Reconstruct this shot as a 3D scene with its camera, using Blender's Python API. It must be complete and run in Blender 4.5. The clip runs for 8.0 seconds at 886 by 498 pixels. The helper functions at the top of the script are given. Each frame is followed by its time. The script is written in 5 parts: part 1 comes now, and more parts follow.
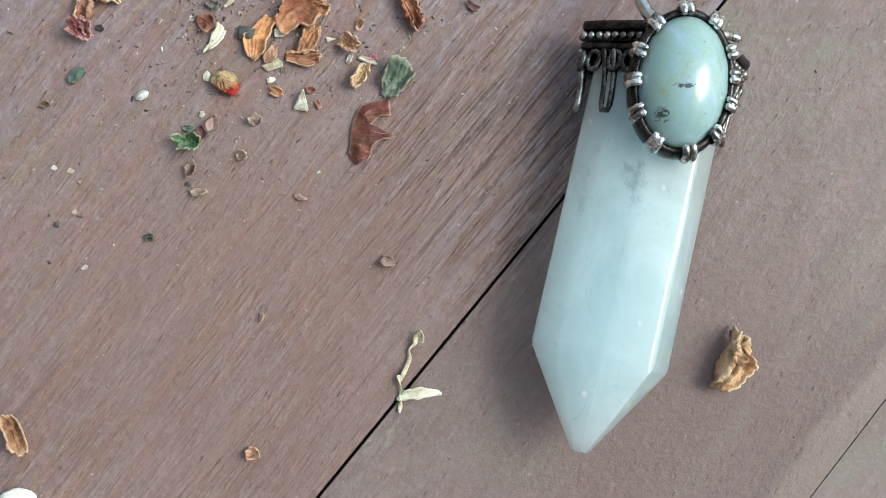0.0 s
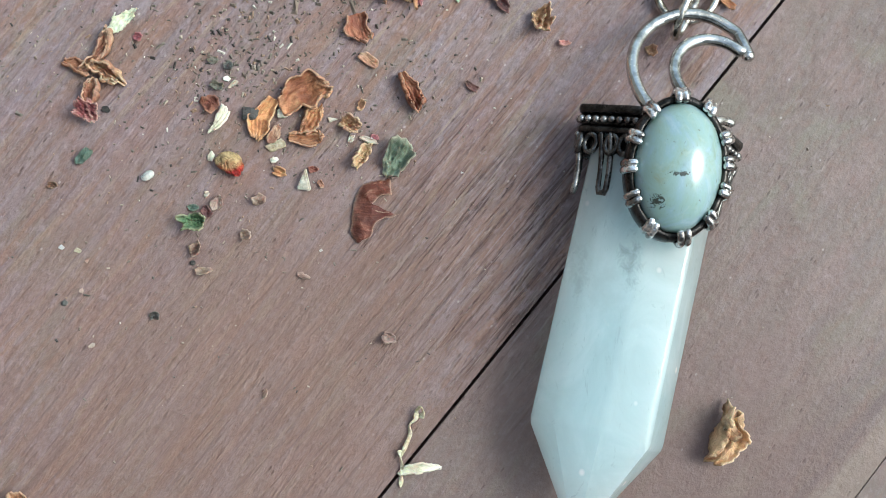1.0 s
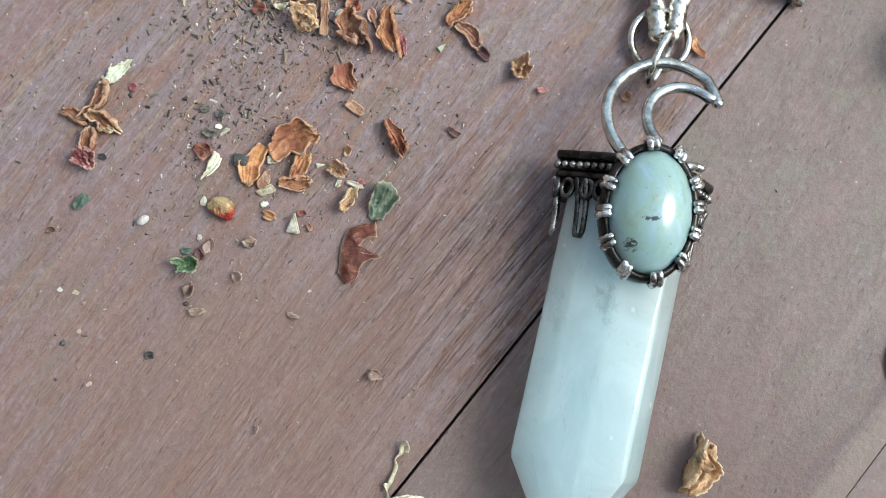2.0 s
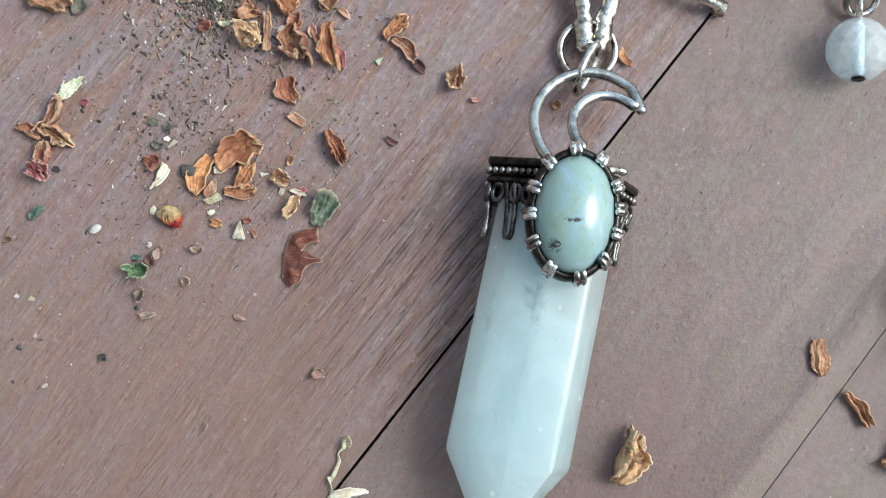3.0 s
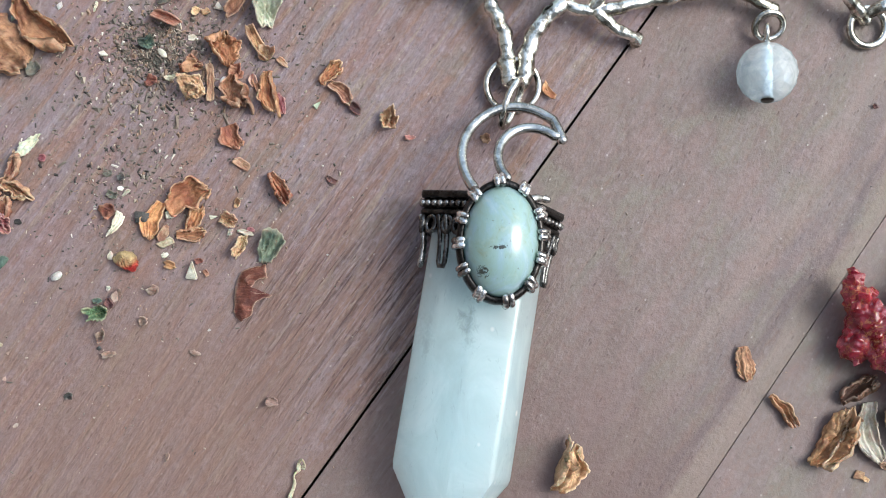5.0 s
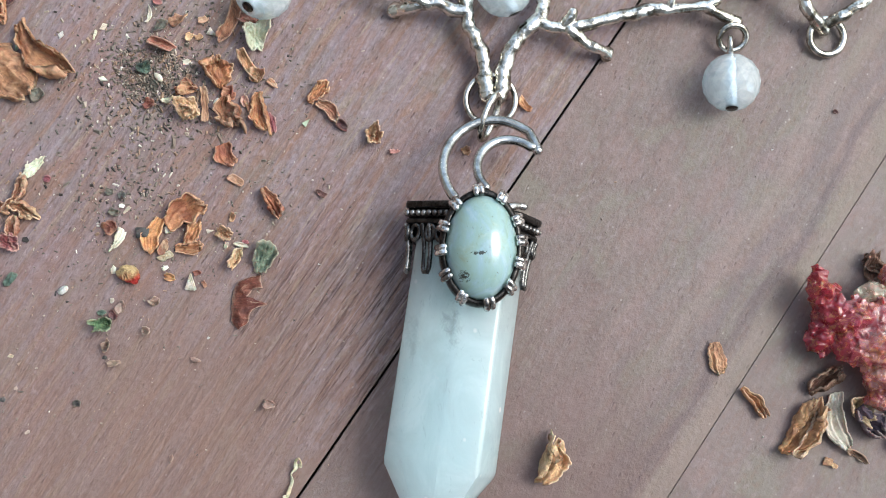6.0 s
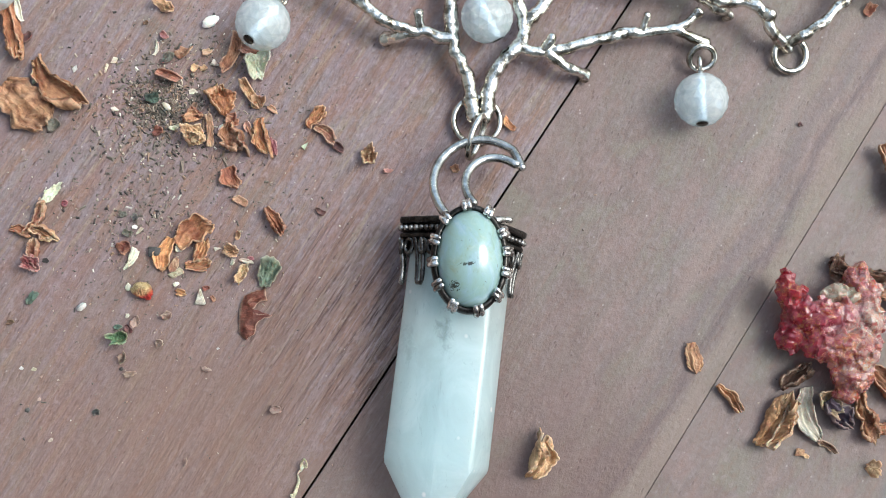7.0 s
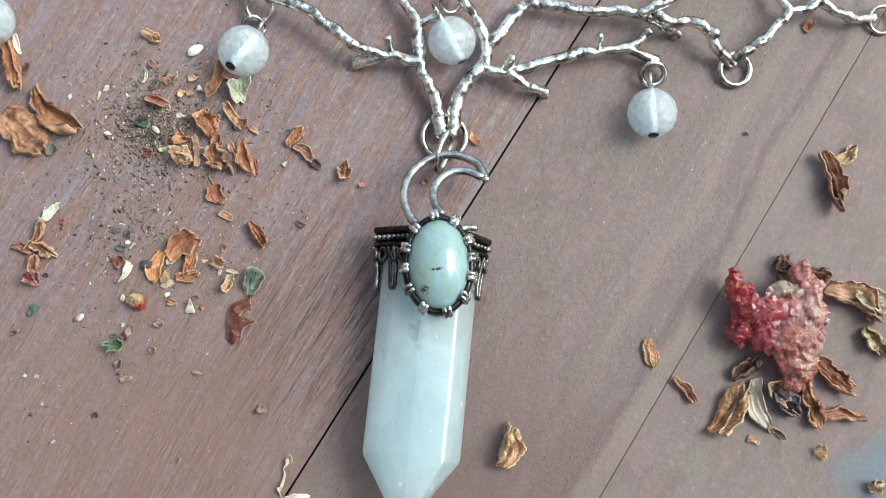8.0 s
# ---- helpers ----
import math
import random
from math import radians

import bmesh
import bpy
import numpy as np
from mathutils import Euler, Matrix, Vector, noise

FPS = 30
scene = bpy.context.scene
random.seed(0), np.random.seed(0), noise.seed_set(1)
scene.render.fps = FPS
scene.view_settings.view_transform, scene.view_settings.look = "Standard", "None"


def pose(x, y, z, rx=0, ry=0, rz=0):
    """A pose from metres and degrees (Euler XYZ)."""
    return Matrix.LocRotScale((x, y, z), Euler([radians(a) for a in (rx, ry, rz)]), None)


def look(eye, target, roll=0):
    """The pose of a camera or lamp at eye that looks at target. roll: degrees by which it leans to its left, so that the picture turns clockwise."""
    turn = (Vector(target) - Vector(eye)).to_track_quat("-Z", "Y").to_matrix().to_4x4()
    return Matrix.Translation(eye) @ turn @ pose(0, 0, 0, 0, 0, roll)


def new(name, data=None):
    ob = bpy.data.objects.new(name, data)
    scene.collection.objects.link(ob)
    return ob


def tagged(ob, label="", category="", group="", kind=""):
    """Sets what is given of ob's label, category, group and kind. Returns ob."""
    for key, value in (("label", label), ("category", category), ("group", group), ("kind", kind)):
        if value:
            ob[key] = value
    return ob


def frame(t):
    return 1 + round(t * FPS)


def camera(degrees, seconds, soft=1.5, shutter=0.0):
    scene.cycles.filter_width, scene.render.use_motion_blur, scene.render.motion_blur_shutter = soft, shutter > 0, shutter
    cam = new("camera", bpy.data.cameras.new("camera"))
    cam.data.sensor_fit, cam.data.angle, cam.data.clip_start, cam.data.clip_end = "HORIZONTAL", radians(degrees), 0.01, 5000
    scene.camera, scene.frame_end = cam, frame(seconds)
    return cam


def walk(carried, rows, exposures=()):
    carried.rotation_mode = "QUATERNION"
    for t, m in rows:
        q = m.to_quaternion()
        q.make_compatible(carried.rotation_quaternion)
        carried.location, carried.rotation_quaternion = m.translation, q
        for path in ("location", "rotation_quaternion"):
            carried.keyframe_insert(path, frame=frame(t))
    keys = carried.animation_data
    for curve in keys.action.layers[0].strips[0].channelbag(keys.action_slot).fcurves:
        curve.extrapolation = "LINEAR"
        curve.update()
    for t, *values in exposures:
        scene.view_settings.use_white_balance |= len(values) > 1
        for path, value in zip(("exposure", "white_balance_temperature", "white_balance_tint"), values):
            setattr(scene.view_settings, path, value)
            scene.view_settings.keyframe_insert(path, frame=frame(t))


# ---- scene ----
cam = camera(40, 8.0, soft=1.0)
PATH = [
    (0.0, pose(-0.03308, -0.02860, 0.14099, 4.434, -3.945, 2.510)),
    (0.5, pose(-0.03222, -0.02397, 0.14322, 4.435, -4.078, 2.460)),
    (1.0, pose(-0.03468, -0.01977, 0.14457, 4.414, -4.330, 2.471)),
    (1.5, pose(-0.03549, -0.01681, 0.14762, 4.777, -4.583, 2.392)),
    (3.0, pose(-0.02604, -0.01885, 0.15873, 5.829, -4.314, 1.392)),
    (3.5, pose(-0.02304, -0.01593, 0.16376, 6.049, -4.207, 0.807)),
    (4.0, pose(-0.02097, -0.01530, 0.16651, 6.298, -4.137, 0.160)),
    (4.5, pose(-0.01885, -0.01662, 0.16789, 6.469, -3.915, -0.606)),
    (6.0, pose(-0.01560, -0.01991, 0.17925, 7.357, -3.398, -2.613)),
    (6.5, pose(-0.01387, -0.02088, 0.18727, 7.616, -3.197, -3.242)),
    (7.0, pose(-0.01490, -0.02182, 0.19185, 8.053, -3.149, -3.817)),
    (7.5, pose(-0.01147, -0.02426, 0.19787, 8.558, -3.019, -4.394)),
    (8.0, pose(-0.01128, -0.02588, 0.20623, 8.947, -2.996, -5.030)),
]
EXPOSURES = [(0.0, 0.865, 5900, -4), (1.0, 0.865, 5900, -3), (3.5, 0.875, 5900, 0), (5.0, 0.895, 5980, 3), (6.5, 0.91, 6000, 2), (8.0, 0.91, 5990, -1)]
walk(cam, PATH, EXPOSURES)

# ---- daylight: bright overcast sky, broad light over the far right ----
SUN_ELEVATION, SUN_AZIMUTH = 52.0, 9.0      # azimuth counted from +x towards +y
world = bpy.data.worlds.new("overcast")
scene.world = world
world.use_nodes = True
wn = world.node_tree
sky = wn.nodes.new("ShaderNodeTexSky")
sky.sky_type, sky.sun_disc = "NISHITA", False
sky.sun_elevation, sky.sun_rotation = radians(SUN_ELEVATION), radians(90 - SUN_AZIMUTH)
sky.dust_density, sky.ozone_density, sky.air_density = 5.0, 0.6, 1.2
cloud_cover = wn.nodes.new("ShaderNodeMix")
cloud_cover.data_type = "RGBA"
cloud_cover.inputs["Factor"].default_value = 0.30
cloud_cover.inputs["B"].default_value = (3.5, 3.6, 3.75, 1)      # even white cloud
wn.links.new(sky.outputs[0], cloud_cover.inputs["A"])
wn.links.new(cloud_cover.outputs["Result"], wn.nodes["Background"].inputs[0])
wn.nodes["Background"].inputs[1].default_value = 0.142
sun_data = bpy.data.lights.new("sun", "SUN")
sun_data.energy, sun_data.angle, sun_data.color = 0.92, radians(28), (1.0, 0.985, 0.965)
sun = new("sun", sun_data)
e, a = radians(SUN_ELEVATION), radians(SUN_AZIMUTH)
sun.matrix_world = look((math.cos(e) * math.cos(a), math.cos(e) * math.sin(a), math.sin(e)), (0, 0, 0))

# ---- small builders; lengths in millimetres ----
MM = 0.001
BASE = {}


def vec(x, y, z=0.0):
    return Vector((x, y, z))


def part(name, bm, material, parent=None, label="", smooth=True, base=None):
    """Links a bmesh in world millimetres as one mesh object under its parent."""
    origin = BASE[parent.name] if parent else Vector(base or (0, 0, 0))
    bmesh.ops.translate(bm, verts=bm.verts, vec=-origin)
    bmesh.ops.scale(bm, verts=bm.verts, vec=(MM, MM, MM))
    me = bpy.data.meshes.new(name)
    bm.to_mesh(me)
    bm.free()
    if smooth:
        me.shade_smooth()
    me.materials.append(material)
    ob = new(name, me)
    if parent:
        ob.parent = parent
    else:
        ob.location = origin * MM
    BASE[ob.name] = origin
    if label:
        tagged(ob, label)
    return ob


def thing(name, x, y, z, label, category, group="", kind=""):
    ob = new(name)
    ob.empty_display_size = 0.002
    ob.location = Vector((x, y, z)) * MM
    BASE[ob.name] = Vector((x, y, z))
    return tagged(ob, label, category, group, kind)


def spline(points, count):
    """Catmull-Rom samples through a few control points."""
    p = [Vector(q) for q in points]
    p = [2 * p[0] - p[1]] + p + [2 * p[-1] - p[-2]]
    out, spans = [], len(p) - 3
    for i in range(count):
        g = i / (count - 1) * spans
        k = min(int(g), spans - 1)
        t = g - k
        a, b, c, d = p[k:k + 4]
        out.append(0.5 * (2 * b + (c - a) * t + (2 * a - 5 * b + 4 * c - d) * t * t + (3 * b - a - 3 * c + d) * t ** 3))
    return out


def tube(bm, line, radius, sides=10, closed=False, knob=0.0, seed=0.0, round_ends=True):
    """A tube along a line; radius is a number or a function of 0..1; knob makes it gnarled."""
    n = len(line)
    rad = radius if callable(radius) else (lambda u: radius)
    rings, prev = [], None
    for i in range(n):
        if closed:
            d = line[(i + 1) % n] - line[i - 1]
        else:
            d = line[min(i + 1, n - 1)] - line[max(i - 1, 0)]
        d.normalize()
        if prev is None:
            side = d.cross(Vector((0.13, 0.21, 0.97)))
            if side.length < 0.1:
                side = d.cross(Vector((1, 0, 0)))
        else:
            side = prev - d * prev.dot(d)
        side.normalize()
        prev = side
        up = d.cross(side)
        u = i / (n - 1)
        r = rad(u)
        ends = [(0.0, 1.0)]
        if not closed and round_ends and i == 0:
            ends = [(-0.75, 0.35), (-0.5, 0.75), (0.0, 1.0)]
        elif not closed and round_ends and i == n - 1:
            ends = [(0.0, 1.0), (0.5, 0.75), (0.75, 0.35)]
        for shift, grow in ends:
            ring = []
            for k in range(sides):
                ang = 2 * math.pi * k / sides
                w = side * math.cos(ang) + up * math.sin(ang)
                rr = r * grow
                if knob:
                    q = line[i] + w * r
                    rr *= 1 + knob * noise.noise(q * 0.42 + Vector((seed, 0, 0))) + 0.9 * knob * (0.35 - abs(noise.noise(q * 0.55 + Vector((0, seed, 0))))) + 0.75 * knob * (0.28 - abs(noise.noise(q * 1.15 + Vector((seed, seed, 0)))))
                ring.append(bm.verts.new(line[i] + d * (shift * r) + w * rr))
            rings.append(ring)
    m = len(rings)
    for i in range(m if closed else m - 1):
        a, b = rings[i], rings[(i + 1) % m]
        for k in range(sides):
            bm.faces.new((a[k], a[(k + 1) % sides], b[(k + 1) % sides], b[k]))
    if not closed:
        bm.faces.new(rings[0][::-1])
        bm.faces.new(rings[-1])
    return bm


def circle(center, radius, ax, ay, count=36, squash=1.0):
    return [center + ax * (radius * math.cos(2 * math.pi * i / count)) + ay * (radius * squash * math.sin(2 * math.pi * i / count)) for i in range(count)]


def ball(bm, center, radius, u=10, v=6, squash=(1, 1, 1)):
    got = bmesh.ops.create_uvsphere(bm, u_segments=u, v_segments=v, radius=radius)["verts"]
    bmesh.ops.scale(bm, verts=got, vec=squash)
    bmesh.ops.translate(bm, verts=got, vec=center)
    return got


# ---- materials ----
class Nodes:
    def __init__(self, name):
        self.mat = bpy.data.materials.new(name)
        self.mat.use_nodes = True
        self.tree = self.mat.node_tree
        self.bsdf = self.tree.nodes["Principled BSDF"]
        self.coord = self.tree.nodes.new("ShaderNodeTexCoord")

    def put(self, socket, value):
        if isinstance(value, bpy.types.NodeSocket):
            self.tree.links.new(value, socket)
        else:
            socket.default_value = value

    def set(self, **values):
        for key, value in values.items():
            if isinstance(value, tuple) and len(value) == 3 and "Color" in key:
                value = (*value, 1)
            self.put(self.bsdf.inputs[key.replace("_", " ")], value)

    def mapping(self, scale, offset=None, source="Object"):
        m = self.tree.nodes.new("ShaderNodeMapping")
        self.tree.links.new(self.coord.outputs[source], m.inputs[0])
        m.inputs["Scale"].default_value = scale
        if offset is not None:
            self.put(m.inputs["Location"], offset)
        return m.outputs[0]

    def noise(self, vector, scale=1.0, detail=3.0, rough=0.55, distortion=0.0):
        n = self.tree.nodes.new("ShaderNodeTexNoise")
        self.tree.links.new(vector, n.inputs["Vector"])
        n.inputs["Scale"].default_value, n.inputs["Detail"].default_value = scale, detail
        n.inputs["Roughness"].default_value, n.inputs["Distortion"].default_value = rough, distortion
        return n.outputs[0]

    def voronoi(self, vector, scale, feature="F1", out="Distance"):
        n = self.tree.nodes.new("ShaderNodeTexVoronoi")
        n.feature = feature
        self.tree.links.new(vector, n.inputs["Vector"])
        n.inputs["Scale"].default_value = scale
        return n.outputs[out]

    def ramp(self, value, *stops, ease="LINEAR"):
        r = self.tree.nodes.new("ShaderNodeValToRGB")
        r.color_ramp.interpolation = ease
        self.put(r.inputs[0], value)
        el = r.color_ramp.elements
        while len(el) < len(stops):
            el.new(0.5)
        for e, (at, col) in zip(el, stops):
            e.position = at
            e.color = (col, col, col, 1) if isinstance(col, (int, float)) else (*col, 1)
        return r.outputs[0]

    def mix(self, fac, a, b, blend="MIX"):
        m = self.tree.nodes.new("ShaderNodeMix")
        m.data_type, m.blend_type = "RGBA", blend
        self.put(m.inputs[0], fac)
        for socket, value in ((m.inputs[6], a), (m.inputs[7], b)):
            self.put(socket, (*value, 1) if isinstance(value, tuple) and len(value) == 3 else value)
        return m.outputs[2]

    def math(self, op, a, b=0.0):
        m = self.tree.nodes.new("ShaderNodeMath")
        m.operation = op
        self.put(m.inputs[0], a)
        self.put(m.inputs[1], b)
        return m.outputs[0]

    def random(self):
        return self.tree.nodes.new("ShaderNodeObjectInfo").outputs["Random"]

    def island(self):
        return self.tree.nodes.new("ShaderNodeNewGeometry").outputs["Random Per Island"]

    def bump(self, height, strength, distance):
        b = self.tree.nodes.new("ShaderNodeBump")
        b.inputs["Strength"].default_value, b.inputs["Distance"].default_value = strength, distance
        self.put(b.inputs["Height"], height)
        self.put(self.bsdf.inputs["Normal"], b.outputs[0])


def wood_material(name, dark, mid, pale, warm, streak, smoothness, band=0.8, soft=1.0, lines=0.5):
    """Weathered stained board: grain runs along the board's own x."""
    n = Nodes(name)
    shift = n.tree.nodes.new("ShaderNodeCombineXYZ")
    n.put(shift.inputs[0], n.math("MULTIPLY", n.random(), 7.0))
    n.put(shift.inputs[1], n.math("MULTIPLY", n.random(), 13.0))
    at = shift.outputs[0]
    blotch = n.noise(n.mapping((38, 70, 60), at), 1, 5, 0.62, 0.6)
    bands = n.noise(n.mapping((22, 240, 200), at), 1, 4, 0.62, 0.9)
    hues = n.noise(n.mapping((30, 150, 120), at), 1.0, 4, 0.6, 1.2)
    where = n.ramp(n.noise(n.mapping((34, 90, 60), at), 1.7, 3, 0.55, 0.5), (0.38, 0.12 * soft), (0.62, 0.55 * soft))
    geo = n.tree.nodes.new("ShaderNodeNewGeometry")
    # open grain left of the crystal; the mask also carries the crystal's shadow
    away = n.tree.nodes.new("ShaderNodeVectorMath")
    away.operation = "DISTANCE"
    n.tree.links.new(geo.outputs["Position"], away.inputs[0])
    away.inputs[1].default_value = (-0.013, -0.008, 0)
    shaded_open_grain = n.ramp(n.math("ADD", n.math("MULTIPLY", away.outputs["Value"], 28.0), n.math("MULTIPLY", bands, 0.5)), (0.50, 0.75), (0.95, 0.0))
    bare = n.tree.nodes.new("ShaderNodeVectorMath")
    bare.operation = "DISTANCE"
    n.tree.links.new(geo.outputs["Position"], bare.inputs[0])
    bare.inputs[1].default_value = (-0.050, -0.045, 0)
    worn = n.ramp(n.math("ADD", n.math("MULTIPLY", bare.outputs["Value"], 18.0), n.math("MULTIPLY", bands, 0.5)), (0.55, 0.5), (1.05, 0.0))
    where = n.math("ADD", n.math("ADD", n.math("MULTIPLY", where, lines), shaded_open_grain), worn)
    streaks = n.noise(n.mapping((110, 1050, 900), at), 1, 4, 0.68, 0.7)
    pores = n.noise(n.mapping((230, 1900, 1200), at), 1, 3, 0.6, 0.5)
    fine = n.noise(n.mapping((1700, 3100, 2500)), 1, 3, 0.7)
    grit = n.noise(n.mapping((900, 1300, 900)), 1, 3, 0.65)
    base = n.mix(n.ramp(blotch, (0.34, 0.0), (0.66, 1.0)), dark, mid)
    base = n.mix(n.ramp(bands, (0.44, 0.0), (0.68, band)), base, pale)
    # darker tone here: open grain plus part of the crystal's shadow, as colour
    base = n.mix(n.math("MULTIPLY", shaded_open_grain, 0.45), base, (0.170, 0.102, 0.094))
    base = n.mix(n.ramp(hues, (0.53, 0.0), (0.72, 0.85 * band)), base, warm)
    base = n.mix(n.ramp(hues, (0.30, 0.6 * band), (0.46, 0.0)), base, (0.215, 0.160, 0.175))
    # soft rosy and greenish clouds where the finish has worn
    cloudy = n.noise(n.mapping((70, 130, 100), at), 1.3, 5, 0.6, 0.4)
    base = n.mix(n.ramp(cloudy, (0.50, 0.0), (0.62, 0.75)), base, tuple(c * k for c, k in zip(mid, (1.07, 0.94, 0.96))))
    base = n.mix(n.ramp(cloudy, (0.36, 0.75), (0.47, 0.0)), base, tuple(c * k for c, k in zip(mid, (0.90, 0.99, 0.87))))
    # thin streaks of orange, mauve and straw left by the old stain
    tints = n.noise(n.mapping((48, 620, 400), at), 1, 3, 0.55, 0.8)
    straw = n.noise(n.mapping((64, 800, 500), at), 1.13, 3, 0.55, 0.6)
    base = n.mix(n.ramp(tints, (0.53, 0.0), (0.68, 0.72 * band)), base, (0.250, 0.136, 0.090))
    base = n.mix(n.ramp(tints, (0.32, 0.65 * band), (0.47, 0.0)), base, (0.236, 0.198, 0.230))
    base = n.mix(n.ramp(straw, (0.57, 0.0), (0.70, 0.65 * band)), base, (0.325, 0.260, 0.190))
    deep = n.math("MULTIPLY", n.ramp(streaks, (0.34, 0.8 * streak), (0.49, 0.0)), where)
    base = n.mix(deep, base, (0.105, 0.066, 0.060))
    lit = n.math("MULTIPLY", n.ramp(streaks, (0.56, 0.0), (0.72, 0.6 * streak)), where)
    base = n.mix(lit, base, (0.43, 0.35, 0.32))
    grooves = n.noise(n.mapping((95, 2300, 900), at), 1, 3, 0.6, 0.5)
    cut = n.math("MULTIPLY", n.ramp(grooves, (0.37, 1.0 * streak), (0.44, 0.0)), n.math("ADD", n.math("MULTIPLY", where, 0.32), n.math("MULTIPLY", shaded_open_grain, 0.95)))
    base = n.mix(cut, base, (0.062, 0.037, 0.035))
    crest = n.math("MULTIPLY", n.ramp(grooves, (0.60, 0.0), (0.68, 0.7 * streak)), n.math("ADD", n.math("MULTIPLY", where, 0.3), shaded_open_grain))
    base = n.mix(crest, base, (0.38, 0.34, 0.355))
    line = n.math("MULTIPLY", n.ramp(pores, (0.32, 0.66 * streak), (0.42, 0.0)), where)
    base = n.mix(line, base, (0.085, 0.052, 0.048))
    dash = n.math("MULTIPLY", n.ramp(pores, (0.58, 0.0), (0.70, 0.55 * streak)), where)
    base = n.mix(dash, base, (0.44, 0.36, 0.325))
    base = n.mix(n.ramp(grit, (0.32, 0.14 + 0.30 * streak), (0.48, 0.0)), base, (0.11, 0.074, 0.066))
    base = n.mix(n.ramp(grit, (0.56, 0.0), (0.76, 0.05 + 0.15 * streak)), base, (0.40, 0.33, 0.30))
    # specks of rust and mauve in the raised grain
    speck = n.noise(n.mapping((620, 900, 700), at), 1.0, 3, 0.6, 0.3)
    base = n.mix(n.ramp(speck, (0.33, 0.22 + 0.34 * band), (0.46, 0.0)), base, (0.200, 0.112, 0.085))
    base = n.mix(n.ramp(speck, (0.55, 0.0), (0.70, 0.16 + 0.34 * band)), base, (0.345, 0.285, 0.310))
    base = n.mix(n.ramp(fine, (0.34, 0.04 + 0.10 * streak), (0.48, 0.0)), base, (0.10, 0.066, 0.060))
    base = n.mix(n.ramp(fine, (0.55, 0.0), (0.74, 0.03 + 0.08 * streak)), base, (0.50, 0.43, 0.41))
    # pale flecks of dust caught in the pores
    fleck = n.ramp(n.voronoi(n.mapping((330, 420, 330), at), 1.0), (0.035, 1.0), (0.075, 0.0))
    base = n.mix(n.math("MULTIPLY", fleck, 0.16 + 0.22 * streak), base, (0.72, 0.68, 0.66))
    # open pores, short dark pits along the grain
    pit = n.ramp(n.voronoi(n.mapping((420, 1150, 600), at), 1.0), (0.10, 1.0), (0.20, 0.0))
    pit = n.math("MULTIPLY", pit, n.ramp(n.noise(n.mapping((170, 260, 200), at), 1, 3), (0.42, 0.0), (0.60, 0.25 + 0.5 * streak)))
    base = n.mix(pit, base, (0.085, 0.055, 0.052))
    # a few long hairline scratches and checks
    hair = n.noise(n.mapping((26, 1500, 300), at), 0.9, 1, 0.5, 0.15)
    base = n.mix(n.math("MULTIPLY", n.ramp(hair, (0.20, 0.65), (0.245, 0.0)), n.ramp(bands, (0.45, 0.0), (0.55, 1.0))), base, (0.10, 0.066, 0.062))
    n.set(Base_Color=base, Roughness=n.ramp(streaks, (0.3, 0.62 - smoothness), (0.7, 0.5 - smoothness)))
    n.bsdf.inputs["Specular IOR Level"].default_value = 0.4
    ribs = n.math("MULTIPLY", n.math("ADD", n.math("MULTIPLY", pores, 0.6), streaks), n.math("ADD", n.math("ADD", shaded_open_grain, n.math("MULTIPLY", worn, 0.6)), lines))
    peel = n.math("ADD", n.math("MULTIPLY", n.math("ADD", n.math("MULTIPLY", fine, 0.3), grit), 0.55), n.math("MULTIPLY", speck, 0.15 + 0.3 * streak))
    height = n.math("SUBTRACT", n.math("ADD", ribs, peel), n.math("ADD", n.math("MULTIPLY", cut, 0.7), n.math("MULTIPLY", pit, 0.5)))
    n.bump(height, 0.34 + 0.45 * streak, 0.00052)
    return n


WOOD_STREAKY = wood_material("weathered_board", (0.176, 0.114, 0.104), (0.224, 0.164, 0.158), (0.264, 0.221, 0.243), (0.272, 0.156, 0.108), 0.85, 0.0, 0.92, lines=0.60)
# the old stain has kept its red towards one end of the streaky board
n = WOOD_STREAKY
old = n.bsdf.inputs["Base Color"].links[0].from_socket
geo = n.tree.nodes.new("ShaderNodeNewGeometry")
dist = n.tree.nodes.new("ShaderNodeVectorMath")
dist.operation = "DISTANCE"
n.tree.links.new(geo.outputs["Position"], dist.inputs[0])
dist.inputs[1].default_value = (-0.044, -0.028, 0)
wob = n.math("ADD", n.math("MULTIPLY", dist.outputs["Value"], 13.0), n.math("MULTIPLY", n.noise(n.mapping((26, 240, 100)), 1, 5, 0.65, 0.6), 0.7))
n.set(Base_Color=n.mix(n.ramp(wob, (0.55, 0.66), (1.20, 0.0)), old, (0.205, 0.128, 0.102)))
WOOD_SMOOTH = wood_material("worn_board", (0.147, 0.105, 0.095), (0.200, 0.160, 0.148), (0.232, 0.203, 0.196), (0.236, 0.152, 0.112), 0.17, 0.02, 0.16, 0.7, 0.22)
